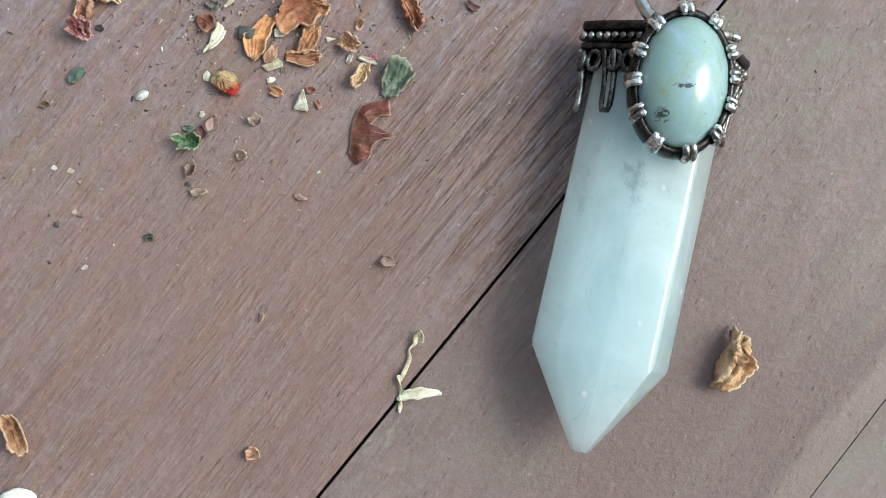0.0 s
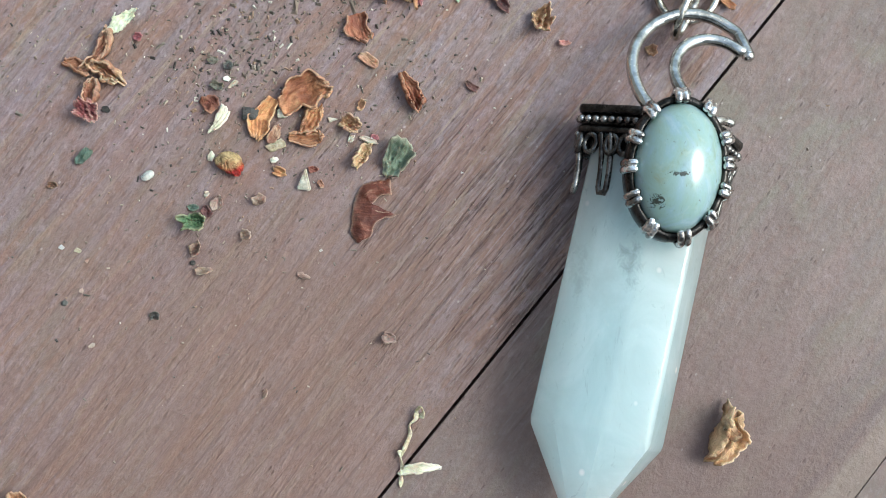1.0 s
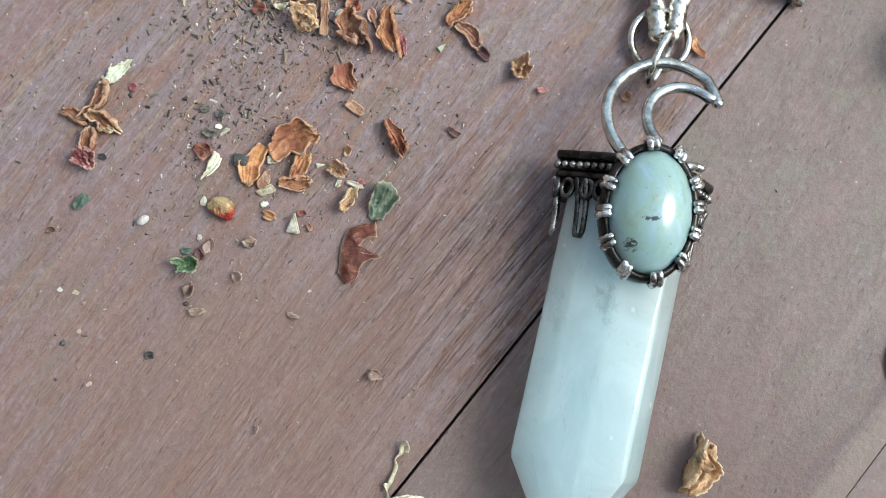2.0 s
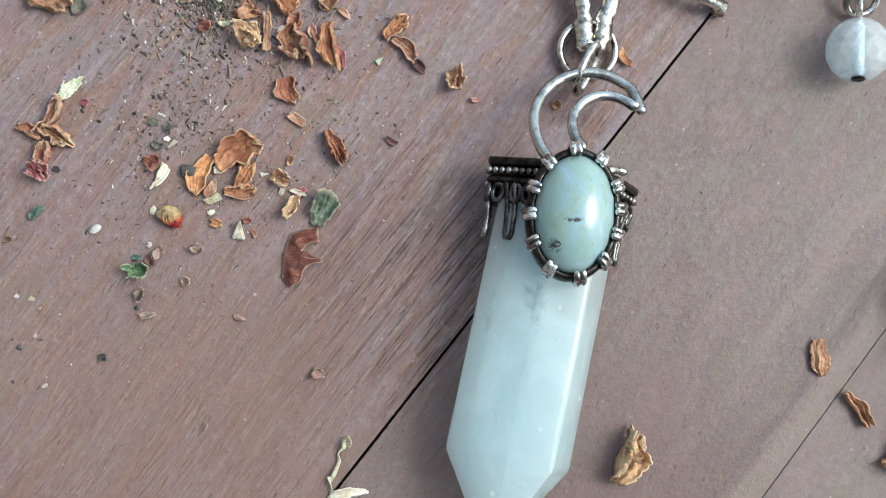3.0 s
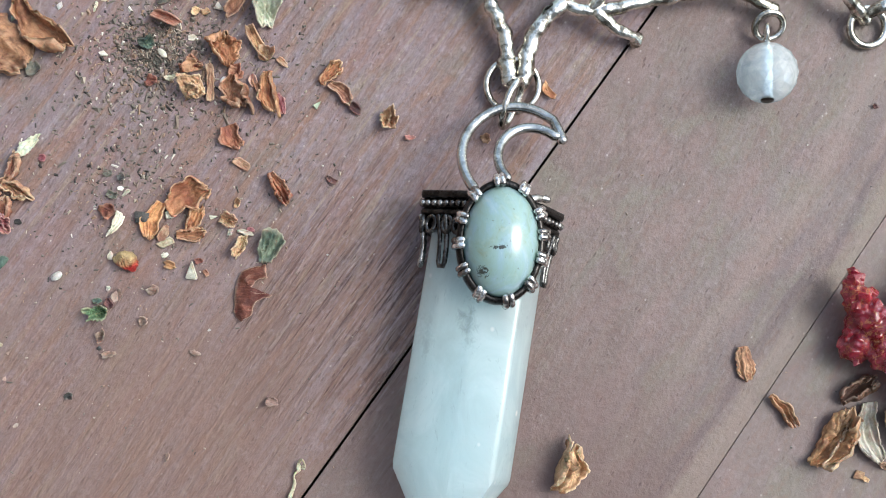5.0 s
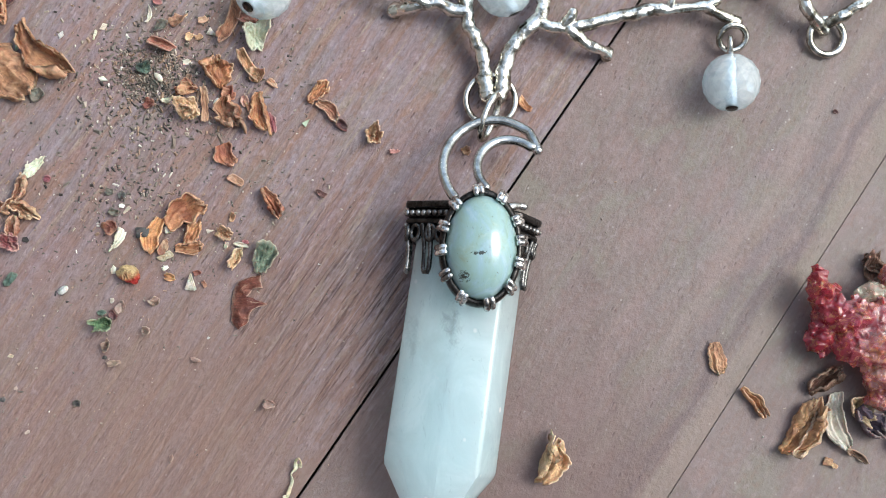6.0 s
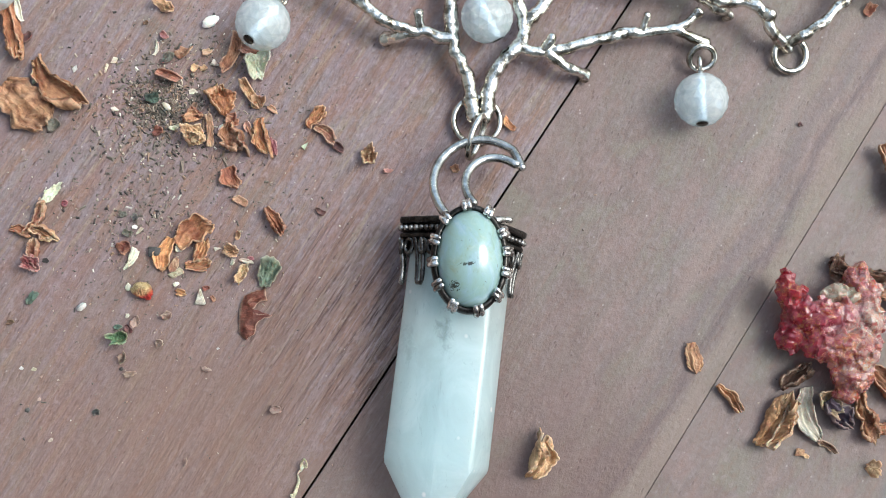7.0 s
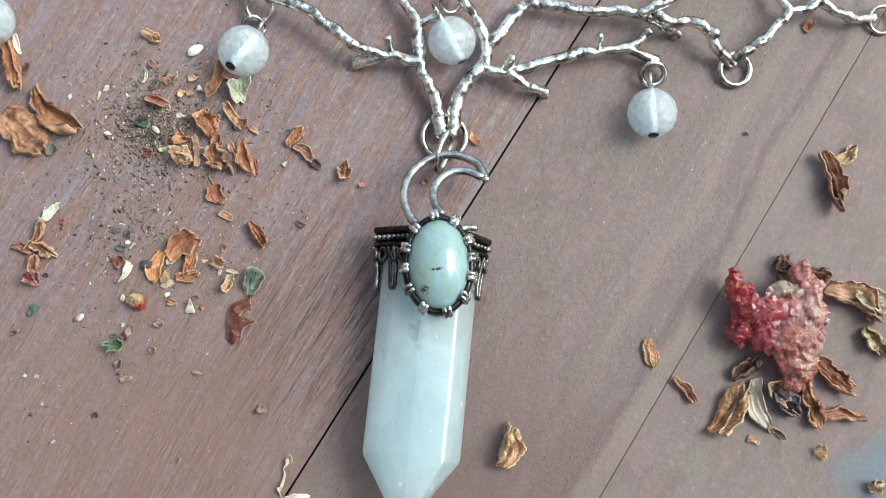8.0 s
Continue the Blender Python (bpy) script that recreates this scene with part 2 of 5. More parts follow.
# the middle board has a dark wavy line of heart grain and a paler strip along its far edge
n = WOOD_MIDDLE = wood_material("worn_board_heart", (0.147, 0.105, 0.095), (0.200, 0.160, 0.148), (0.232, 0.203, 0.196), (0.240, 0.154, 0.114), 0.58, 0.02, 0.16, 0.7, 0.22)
old = n.bsdf.inputs["Base Color"].links[0].from_socket
local = n.tree.nodes.new("ShaderNodeSeparateXYZ")
n.tree.links.new(n.coord.outputs["Object"], local.inputs[0])
wave = n.math("MULTIPLY", n.math("SUBTRACT", n.noise(n.mapping((45, 10, 10)), 1, 3, 0.55), 0.5), 0.006)
fray = n.math("MULTIPLY", n.math("SUBTRACT", n.noise(n.mapping((160, 1100, 400)), 1, 4, 0.65, 0.5), 0.5), 0.0035)
across = n.math("ADD", n.math("ADD", local.outputs[1], wave), fray)
for middle, half, strength, tone in ((-0.0172, 0.0011, 0.58, (0.105, 0.080, 0.086)), (-0.0140, 0.0016, 0.40, (0.150, 0.122, 0.130)), (-0.0055, 0.0012, 0.30, (0.150, 0.118, 0.122)), (-0.0102, 0.0018, 0.35, (0.262, 0.205, 0.178))):
    off = n.math("DIVIDE", n.math("ABSOLUTE", n.math("SUBTRACT", across, middle)), half)
    old = n.mix(n.ramp(off, (0.1, strength), (1.0, 0.0)), old, tone)
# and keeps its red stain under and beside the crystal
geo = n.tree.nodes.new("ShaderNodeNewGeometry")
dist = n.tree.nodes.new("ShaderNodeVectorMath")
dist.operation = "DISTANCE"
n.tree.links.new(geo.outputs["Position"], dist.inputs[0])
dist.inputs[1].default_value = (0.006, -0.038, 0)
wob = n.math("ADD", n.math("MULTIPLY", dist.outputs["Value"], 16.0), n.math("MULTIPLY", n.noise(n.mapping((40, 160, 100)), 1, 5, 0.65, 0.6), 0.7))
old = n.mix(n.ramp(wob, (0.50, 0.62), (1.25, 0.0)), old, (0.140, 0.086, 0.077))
old = n.mix(n.ramp(n.math("MULTIPLY", n.math("SUBTRACT", -0.0182, across), 900.0), (0.0, 0.0), (1.0, 0.38)), old, (0.262, 0.215, 0.172))
n.set(Base_Color=old)
# a bluish paint stain on the worn boards
n = WOOD_SMOOTH
old = n.bsdf.inputs["Base Color"].links[0].from_socket
geo = n.tree.nodes.new("ShaderNodeNewGeometry")
dist = n.tree.nodes.new("ShaderNodeVectorMath")
dist.operation = "DISTANCE"
n.tree.links.new(geo.outputs["Position"], dist.inputs[0])
dist.inputs[1].default_value = (0.0755, -0.041, 0)
wob = n.math("ADD", n.math("MULTIPLY", dist.outputs["Value"], 55.0), n.math("MULTIPLY", n.noise(n.mapping((120, 160, 100)), 1, 4), 0.7))
n.set(Base_Color=n.mix(n.ramp(wob, (0.60, 0.9), (1.1, 0.0)), old, (0.135, 0.17, 0.20)))


def metal_material(name, colour, tarnish, rough, amount, grain):
    n = Nodes(name)
    big = n.noise(n.mapping((grain, grain, grain)), 1, 4, 0.65)
    small = n.noise(n.mapping((grain * 4.5,) * 3), 1, 3, 0.6)
    skin = n.mix(n.ramp(big, (0.5 - amount, 1.0), (0.58 - amount * 0.3, 0.0)), colour, tarnish)
    n.set(Base_Color=skin, Metallic=1.0,
          Roughness=n.ramp(small, (0.3, rough * 0.7), (0.7, rough * 1.4)))
    n.bump(n.math("ADD", big, n.math("MULTIPLY", small, 0.4)), 0.35, 0.0003)
    return n.mat


SILVER = metal_material("bright_silver", (0.89, 0.87, 0.79), (0.22, 0.20, 0.16), 0.17, 0.105, 560)
RING_SILVER = metal_material("ring_silver", (0.78, 0.76, 0.70), (0.26, 0.24, 0.20), 0.13, 0.08, 300)
AGED = metal_material("aged_silver", (0.50, 0.49, 0.47), (0.13, 0.12, 0.115), 0.28, 0.08, 330)
CRESCENT = metal_material("worn_silver", (0.60, 0.605, 0.585), (0.26, 0.26, 0.245), 0.20, 0.15, 260)
OXIDISED = metal_material("oxidised_silver", (0.065, 0.060, 0.057), (0.018, 0.017, 0.016), 0.32, 0.12, 700)
CLAW = metal_material("claw_silver", (0.90, 0.885, 0.86), (0.22, 0.205, 0.195), 0.18, 0.07, 600)
GALLERY = metal_material("dark_silver", (0.17, 0.165, 0.16), (0.05, 0.047, 0.045), 0.28, 0.08, 500)


def quartz_material():
    """Milky towards the point, clearer but lightened towards the cap, with veils and inclusions."""
    n = Nodes("milky_quartz")
    cloud = n.noise(n.mapping((150, 90, 150)), 1, 5, 0.62, 0.8)
    veil = n.noise(n.mapping((330, 120, 330)), 1, 4, 0.65, 1.0)
    place = n.tree.nodes.new("ShaderNodeSeparateXYZ")
    n.tree.links.new(n.coord.outputs["Object"], place.inputs[0])
    milk_and_light = n.ramp(n.math("ADD", n.math("MULTIPLY", place.outputs[1], -30.0), n.math("MULTIPLY", cloud, 0.9)), (0.42, 0.0), (1.25, 1.0))
    # light carried inside the crystal, put into the colour: brighter towards the cap
    body = n.mix(milk_and_light, (0.61, 0.75, 0.77), (0.535, 0.705, 0.75))
    body = n.mix(n.ramp(cloud, (0.50, 0.0), (0.70, 0.30)), body, (0.64, 0.76, 0.80))
    wisps = n.noise(n.mapping((520, 210, 520), (0.7, 0.1, 0)), 1, 5, 0.75, 1.8)
    body = n.mix(n.ramp(wisps, (0.60, 0.0), (0.76, 0.35)), body, (0.68, 0.76, 0.77))
    body = n.mix(n.ramp(wisps, (0.27, 0.6), (0.40, 0.0)), body, (0.34, 0.43, 0.43))
    # a smoky inclusion below the stone
    speckle = n.noise(n.mapping((900, 650, 900)), 1, 4, 0.7, 0.6)
    for x, y, wide, high, dense in ((-3.7, -9.3, 1.7, 3.6, 0.55), (-9.2, -10.5, 1.4, 4.0, 0.28)):
        m = n.tree.nodes.new("ShaderNodeMapping")
        n.tree.links.new(n.coord.outputs["Object"], m.inputs[0])
        m.inputs["Location"].default_value = (-x / wide, -y / high, 0)
        m.inputs["Scale"].default_value = (1000 / wide, 1000 / high, 0)
        reach = n.tree.nodes.new("ShaderNodeVectorMath")
        reach.operation = "LENGTH"
        n.tree.links.new(m.outputs[0], reach.inputs[0])
        smoke = n.ramp(n.math("ADD", n.math("MULTIPLY", reach.outputs["Value"], 0.30), speckle), (0.48, dense), (0.74, 0.0))
        body = n.mix(smoke, body, (0.24, 0.30, 0.28))
    fleck = n.ramp(n.voronoi(n.mapping((240, 200, 240), (0.3, 0.2, 0)), 1.0), (0.05, 1.0), (0.10, 0.0))
    body = n.mix(n.math("MULTIPLY", fleck, 0.8), body, (0.95, 0.97, 0.97))
    n.set(Base_Color=body,
          Roughness=n.ramp(veil, (0.3, 0.04), (0.7, 0.10)), IOR=1.54, Coat_Weight=0.6, Coat_Roughness=0.02, Subsurface_Weight=1.0, Subsurface_Scale=0.016,
          Transmission_Weight=n.ramp(milk_and_light, (0.0, 0.12), (0.8, 0.05)))
    n.bsdf.inputs["Subsurface Radius"].default_value = (1.0, 1.05, 1.1)
    n.bump(veil, 0.08, 0.0003)
    clear = n.tree.nodes.new("ShaderNodeBsdfTransparent")
    clear.inputs["Color"].default_value = (0.97, 0.99, 1.0, 1)
    both = n.tree.nodes.new("ShaderNodeMixShader")
    n.put(both.inputs[0], n.ramp(cloud, (0.35, 0.60), (0.65, 0.72)))
    n.tree.links.new(clear.outputs[0], both.inputs[1])
    n.tree.links.new(n.bsdf.outputs[0], both.inputs[2])
    n.tree.links.new(both.outputs[0], n.tree.nodes["Material Output"].inputs["Surface"])
    return n.mat


def cabochon_material():
    n = Nodes("pale_green_stone")
    cloud = n.noise(n.mapping((250, 170, 240)), 1, 5, 0.70, 0.9)
    col = n.ramp(cloud, (0.30, (0.32, 0.39, 0.29)), (0.40, (0.325, 0.45, 0.395)), (0.50, (0.33, 0.475, 0.46)), (0.60, (0.34, 0.485, 0.545)), (0.72, (0.45, 0.58, 0.635)))
    milky = n.noise(n.mapping((700, 420, 600), (1.3, 0.6, 0)), 1, 5, 0.7, 1.2)
    col = n.mix(n.ramp(milky, (0.55, 0.0), (0.72, 0.45)), col, (0.46, 0.56, 0.53))
    col = n.mix(n.ramp(milky, (0.28, 0.4), (0.42, 0.0)), col, (0.22, 0.30, 0.22))
    rough = n.noise(n.mapping((2600, 2600, 2600)), 1, 4, 0.65, 0.8)
    for x, y, wide, high in ((0.0, 0.0, 2.6, 0.6), (-2.2, -3.0, 1.6, 1.7)):
        m = n.tree.nodes.new("ShaderNodeMapping")
        n.tree.links.new(n.coord.outputs["Object"], m.inputs[0])
        m.inputs["Location"].default_value = (-x / wide, -y / high, 0)
        m.inputs["Scale"].default_value = (1000 / wide, 1000 / high, 0)
        length = n.tree.nodes.new("ShaderNodeVectorMath")
        length.operation = "LENGTH"
        n.tree.links.new(m.outputs[0], length.inputs[0])
        gate = n.math("ADD", n.math("MULTIPLY", length.outputs["Value"], 0.42), rough)
        col = n.mix(n.ramp(gate, (0.60, 0.95), (0.655, 0.0)), col, (0.05, 0.055, 0.045))
    specks = n.noise(n.mapping((1900, 1900, 1900)), 1, 2, 0.5)
    col = n.mix(n.ramp(specks, (0.26, 0.7), (0.31, 0.0)), col, (0.16, 0.17, 0.14))
    n.set(Base_Color=col, Roughness=0.09, IOR=1.54, Coat_Weight=0.4, Coat_Roughness=0.16, Transmission_Weight=0.12, Subsurface_Weight=0.7, Subsurface_Scale=0.0030)
    n.bsdf.inputs["Subsurface Radius"].default_value = (1.0, 1.0, 0.95)
    return n.mat


def bead_material():
    """Cloudy quartz that lets part of the light straight through."""
    n = Nodes("cloudy_quartz")
    cloud = n.noise(n.mapping((420, 420, 420)), 1, 4, 0.6, 0.8)
    n.set(Base_Color=n.mix(n.ramp(cloud, (0.35, 0.0), (0.65, 1.0)), (0.79, 0.91, 0.99), (0.88, 0.96, 1.0)), Roughness=0.05, IOR=1.5, Subsurface_Weight=1.0, Subsurface_Scale=0.002)
    n.bsdf.inputs["Subsurface Radius"].default_value = (1.0, 1.0, 1.0)
    clear = n.tree.nodes.new("ShaderNodeBsdfTransparent")
    clear.inputs["Color"].default_value = (0.93, 0.97, 1.0, 1)
    both = n.tree.nodes.new("ShaderNodeMixShader")
    n.put(both.inputs[0], n.ramp(cloud, (0.30, 0.28), (0.70, 0.42)))
    n.tree.links.new(clear.outputs[0], both.inputs[1])
    n.tree.links.new(n.bsdf.outputs[0], both.inputs[2])
    n.tree.links.new(both.outputs[0], n.tree.nodes["Material Output"].inputs["Surface"])
    return n.mat


def veil_material():
    n = Nodes("cloudy_quartz_veil")
    cloud = n.noise(n.mapping((900, 900, 900)), 1, 3)
    n.set(Base_Color=n.mix(cloud, (0.72, 0.83, 0.92), (0.82, 0.90, 0.97)), Roughness=0.4)
    return n.mat


def plant_material(name, main, shade, tip, vein=0.26, gloss=0.6):
    """Dried plant skin: long veins, mottling and darker spots."""
    n = Nodes(name)
    shift = n.tree.nodes.new("ShaderNodeCombineXYZ")
    n.put(shift.inputs[0], n.math("MULTIPLY", n.random(), 37.0))
    n.put(shift.inputs[2], n.math("MULTIPLY", n.random(), 11.0))
    at = shift.outputs[0]
    mottle = n.noise(n.mapping((420, 420, 420), at), 1, 5, 0.7, 0.9)
    veins = n.noise(n.mapping((260, 1900, 700), at), 1, 3, 0.6, 0.6)
    spots = n.noise(n.mapping((1300, 1300, 1300), at), 1, 3, 0.6)
    col = n.mix(n.ramp(mottle, (0.38, 0.0), (0.56, 1.0)), shade, main)
    col = n.mix(n.ramp(mottle, (0.56, 0.0), (0.74, 0.8)), col, tip)
    # faded ochre and darker, redder fields within one piece
    field = n.noise(n.mapping((190, 190, 190), at), 1.0, 3, 0.55, 0.5)
    col = n.mix(n.ramp(field, (0.54, 0.0), (0.66, 0.60)), col, tuple(0.6 * c + 0.4 * d for c, d in zip(tip, main)))
    col = n.mix(n.ramp(field, (0.34, 0.70), (0.46, 0.0)), col, tuple(c * k for c, k in zip(shade, (1.15, 0.95, 1.05))))
    margin = n.tree.nodes.new("ShaderNodeAttribute")
    margin.attribute_name = "margin"
    rim = tuple(0.5 * c + 0.5 * d for c, d in zip(tip, (0.66, 0.52, 0.40)))
    col = n.mix(n.math("MULTIPLY", margin.outputs["Fac"], 0.50), col, rim)
    col = n.mix(n.ramp(veins, (0.36, vein), (0.52, 0.0)), col, tuple(0.45 * c for c in shade))
    col = n.mix(n.ramp(spots, (0.28, 0.6), (0.38, 0.0)), col, tuple(0.35 * c for c in shade))
    hue = n.tree.nodes.new("ShaderNodeHueSaturation")
    n.put(hue.inputs["Color"], col)
    n.put(hue.inputs["Value"], n.math("ADD", n.math("MULTIPLY", n.random(), 0.35), 0.84))
    n.put(hue.inputs["Hue"], n.math("ADD", n.math("MULTIPLY", n.random(), 0.022), 0.489))
    n.set(Base_Color=hue.outputs[0], Roughness=gloss, Subsurface_Weight=0.15, Subsurface_Scale=0.0005)
    n.bsdf.inputs["Specular IOR Level"].default_value = 0.35
    n.bump(n.math("ADD", n.math("MULTIPLY", veins, 0.7), n.math("ADD", mottle, n.math("MULTIPLY", spots, 0.4))), 0.6, 0.0005)
    return n.mat


# colour words: main, shaded and light tone
TONES = {
    "brown": ((0.35, 0.150, 0.064), (0.13, 0.047, 0.022), (0.58, 0.32, 0.17)),
    "russet": ((0.36, 0.135, 0.070), (0.19, 0.060, 0.035), (0.50, 0.25, 0.16)),
    "orange": ((0.46, 0.185, 0.066), (0.21, 0.068, 0.024), (0.66, 0.35, 0.15)),
    "amber": ((0.66, 0.30, 0.075), (0.42, 0.15, 0.035), (0.76, 0.42, 0.15)),
    "amberbrown": ((0.42, 0.185, 0.070), (0.22, 0.085, 0.034), (0.58, 0.31, 0.14)),
    "tan": ((0.50, 0.28, 0.135), (0.27, 0.125, 0.058), (0.66, 0.46, 0.27)),
    "gold": ((0.50, 0.325, 0.175), (0.25, 0.115, 0.052), (0.66, 0.52, 0.34)),
    "straw": ((0.47, 0.42, 0.28), (0.32, 0.26, 0.14), (0.58, 0.54, 0.41)),
    "cream": ((0.62, 0.58, 0.45), (0.44, 0.39, 0.27), (0.72, 0.70, 0.60)),
    "maroon": ((0.12, 0.045, 0.042), (0.055, 0.022, 0.022), (0.22, 0.10, 0.09)),
    "umber": ((0.17, 0.085, 0.045), (0.06, 0.032, 0.020), (0.32, 0.19, 0.11)),
    "pink": ((0.52, 0.27, 0.20), (0.33, 0.14, 0.11), (0.66, 0.44, 0.36)),
    "berrypink": ((0.34, 0.095, 0.105), (0.17, 0.040, 0.050), (0.52, 0.26, 0.26)),
    "dull": ((0.31, 0.205, 0.155), (0.16, 0.095, 0.070), (0.46, 0.345, 0.275)),
    "shellred": ((0.180, 0.052, 0.021), (0.100, 0.028, 0.014), (0.46, 0.26, 0.15)),
    "leaf": ((0.120, 0.150, 0.095), (0.052, 0.078, 0.052), (0.25, 0.30, 0.21)),
    "fresh": ((0.110, 0.215, 0.085), (0.050, 0.095, 0.042), (0.26, 0.36, 0.18)),
    "darkleaf": ((0.060, 0.105, 0.075), (0.028, 0.045, 0.035), (0.13, 0.18, 0.13)),
    "paleleaf": ((0.50, 0.52, 0.36), (0.37, 0.38, 0.23), (0.64, 0.66, 0.52)),
    "greygreen": ((0.13, 0.125, 0.095), (0.07, 0.065, 0.05), (0.24, 0.23, 0.18)),
    "olive": ((0.42, 0.29, 0.14), (0.18, 0.11, 0.05), (0.62, 0.48, 0.27)),
    "violet": ((0.085, 0.055, 0.085), (0.035, 0.024, 0.040), (0.19, 0.13, 0.17)),
    "white": ((0.76, 0.75, 0.68), (0.60, 0.57, 0.48), (0.86, 0.86, 0.82)),
    "grey": ((0.42, 0.41, 0.38), (0.26, 0.25, 0.23), (0.55, 0.54, 0.51)),
    "green": ((0.36, 0.42, 0.28), (0.22, 0.26, 0.16), (0.5, 0.56, 0.4)),
    "dark": ((0.055, 0.052, 0.048), (0.022, 0.021, 0.02), (0.11, 0.105, 0.10)),
}


def faded(tone):
    """Dried skin has lost some of its colour."""
    grey = 0.3 * tone[0] + 0.59 * tone[1] + 0.11 * tone[2]
    return tuple(1.17 * (0.80 * c + 0.20 * grey) for c in tone)


PLANT = {word: plant_material(word + "_dried", *(faded(t) for t in tones)) for word, tones in TONES.items()}

QUARTZ, STONE, BEAD, VEIL = quartz_material(), cabochon_material(), bead_material(), veil_material()


def mineral_material(name, clear):
    """Glassy crust of intergrown grains: crimson on one side, pink to whitish on the other."""
    n = Nodes(name)
    big = n.noise(n.mapping((110, 110, 110), (3.1, 0.4, 1.0)), 1, 4, 0.6, 0.6)
    grain = n.noise(n.mapping((900, 900, 900)), 1, 3, 0.65)
    clump = n.noise(n.mapping((330, 330, 330)), 1, 4, 0.65, 0.4)
    where = n.tree.nodes.new("ShaderNodeSeparateXYZ")
    n.tree.links.new(n.coord.outputs["Object"], where.inputs[0])
    spread = n.math("ADD", n.math("ADD", n.math("MULTIPLY", big, 0.8), n.math("MULTIPLY", clump, 0.55)), n.math("ADD", n.math("MULTIPLY", where.outputs[0], 26.0), -0.05))
    col = n.ramp(spread, (0.42, (0.33, 0.020, 0.050)), (0.52, (0.40, 0.070, 0.115)), (0.62, (0.46, 0.17, 0.20)), (0.74, (0.53, 0.31, 0.30)), (0.88, (0.64, 0.51, 0.43)))
    bent = n.mix(0.04, n.mapping((1, 1, 1)), n.noise(n.mapping((500, 500, 500)), 1, 2))
    cell = n.voronoi(bent, 520.0, out="Color")
    col = n.mix(n.ramp(cell, (0.26, 0.7), (0.40, 0.0)), col, (0.34, 0.02, 0.04))
    col = n.mix(n.ramp(cell, (0.70, 0.0), (0.74, 0.7)), col, (0.64, 0.27, 0.10))
    col = n.mix(n.ramp(grain, (0.36, 0.3), (0.5, 0.0)), col, (0.30, 0.045, 0.05))
    if clear:
        col = n.mix(n.ramp(clump, (0.40, 0.0), (0.65, 1.0)), (0.50, 0.38, 0.26), (0.58, 0.50, 0.42))
    n.set(Base_Color=col, Roughness=n.ramp(grain, (0.3, 0.14), (0.7, 0.34)), IOR=1.55, Subsurface_Weight=0.7, Subsurface_Scale=0.0022, Transmission_Weight=0.40, Coat_Weight=0.25, Coat_Roughness=0.1)
    n.bsdf.inputs["Subsurface Radius"].default_value = (1.0, 0.35, 0.3)
    n.bump(n.math("ADD", n.math("ADD", grain, n.math("MULTIPLY", n.voronoi(bent, 700.0), 0.8)), n.math("MULTIPLY", clump, 0.6)), 0.10, 0.0004)
    return n.mat


def dust_material():
    n = Nodes("plant_dust")
    col = n.ramp(n.island(), (0.0, (0.05, 0.045, 0.042)), (0.09, (0.11, 0.10, 0.084)), (0.26, (0.17, 0.15, 0.125)), (0.50, (0.22, 0.175, 0.14)), (0.72, (0.32, 0.22, 0.155)), (0.84, (0.42, 0.36, 0.29)), (0.955, (0.64, 0.61, 0.54)), ease="CONSTANT")
    n.set(Base_Color=col, Roughness=0.75)
    return n.mat


def soil_material():
    n = Nodes("bare_ground")
    g = n.noise(n.mapping((3, 3, 3)), 1, 6, 0.65)
    n.set(Base_Color=n.ramp(g, (0.3, (0.13, 0.115, 0.095)), (0.7, (0.22, 0.20, 0.17))), Roughness=0.9)
    return n.mat


# ---- ground and boards ----
bm = bmesh.new()
bmesh.ops.create_grid(bm, x_segments=8, y_segments=8, size=200000)
bmesh.ops.translate(bm, verts=bm.verts, vec=(0, 0, -19.0))
ground = part("ground", bm, soil_material(), base=(0, 0, -19.0), smooth=False)
bm = None
tagged(ground, "plain grey-brown bare ground under the wooden boards", "ground", kind="structure")



def wall(name, x, y, wide, deep, label):
    """A plain unseen wall, added behind the camera to block sky and darken reflections."""
    bm = bmesh.new()
    bmesh.ops.create_cube(bm, size=1)
    bmesh.ops.scale(bm, verts=bm.verts, vec=(wide, deep, 2400.0))
    bmesh.ops.translate(bm, verts=bm.verts, vec=(x, y, 1200.0 - 19.0))
    bmesh.ops.bevel(bm, geom=bm.edges[:], offset=6.0, segments=2, affect="EDGES")
    return tagged(part(name, bm, WALL, base=(x, y, -19.0), smooth=False), label, "wall", kind="structure")


n = Nodes("unseen_wall_plaster")
n.set(Base_Color=n.ramp(n.noise(n.mapping((4, 4, 4)), 1, 6, 0.6), (0.3, (0.17, 0.17, 0.17)), (0.7, (0.23, 0.23, 0.235))), Roughness=0.9)
n.bump(n.noise(n.mapping((60, 60, 60)), 1, 5), 0.4, 0.004)
WALL = n.mat
# both walls are out of view, added so the silver's undersides reflect dark
wall("wall_south", 200.0, -1300.0, 3400.0, 200.0, "unseen plain grey wall added behind the boards to darken reflections")
wall("wall_west", -1600.0, 200.0, 200.0, 3200.0, "unseen plain grey wall added beside the boards to darken reflections")

deck = thing("wooden_boards", 0, 0, 0, "weathered reddish-brown wooden boards with dark joints between", "boards", kind="structure")
GRAIN = 53.0


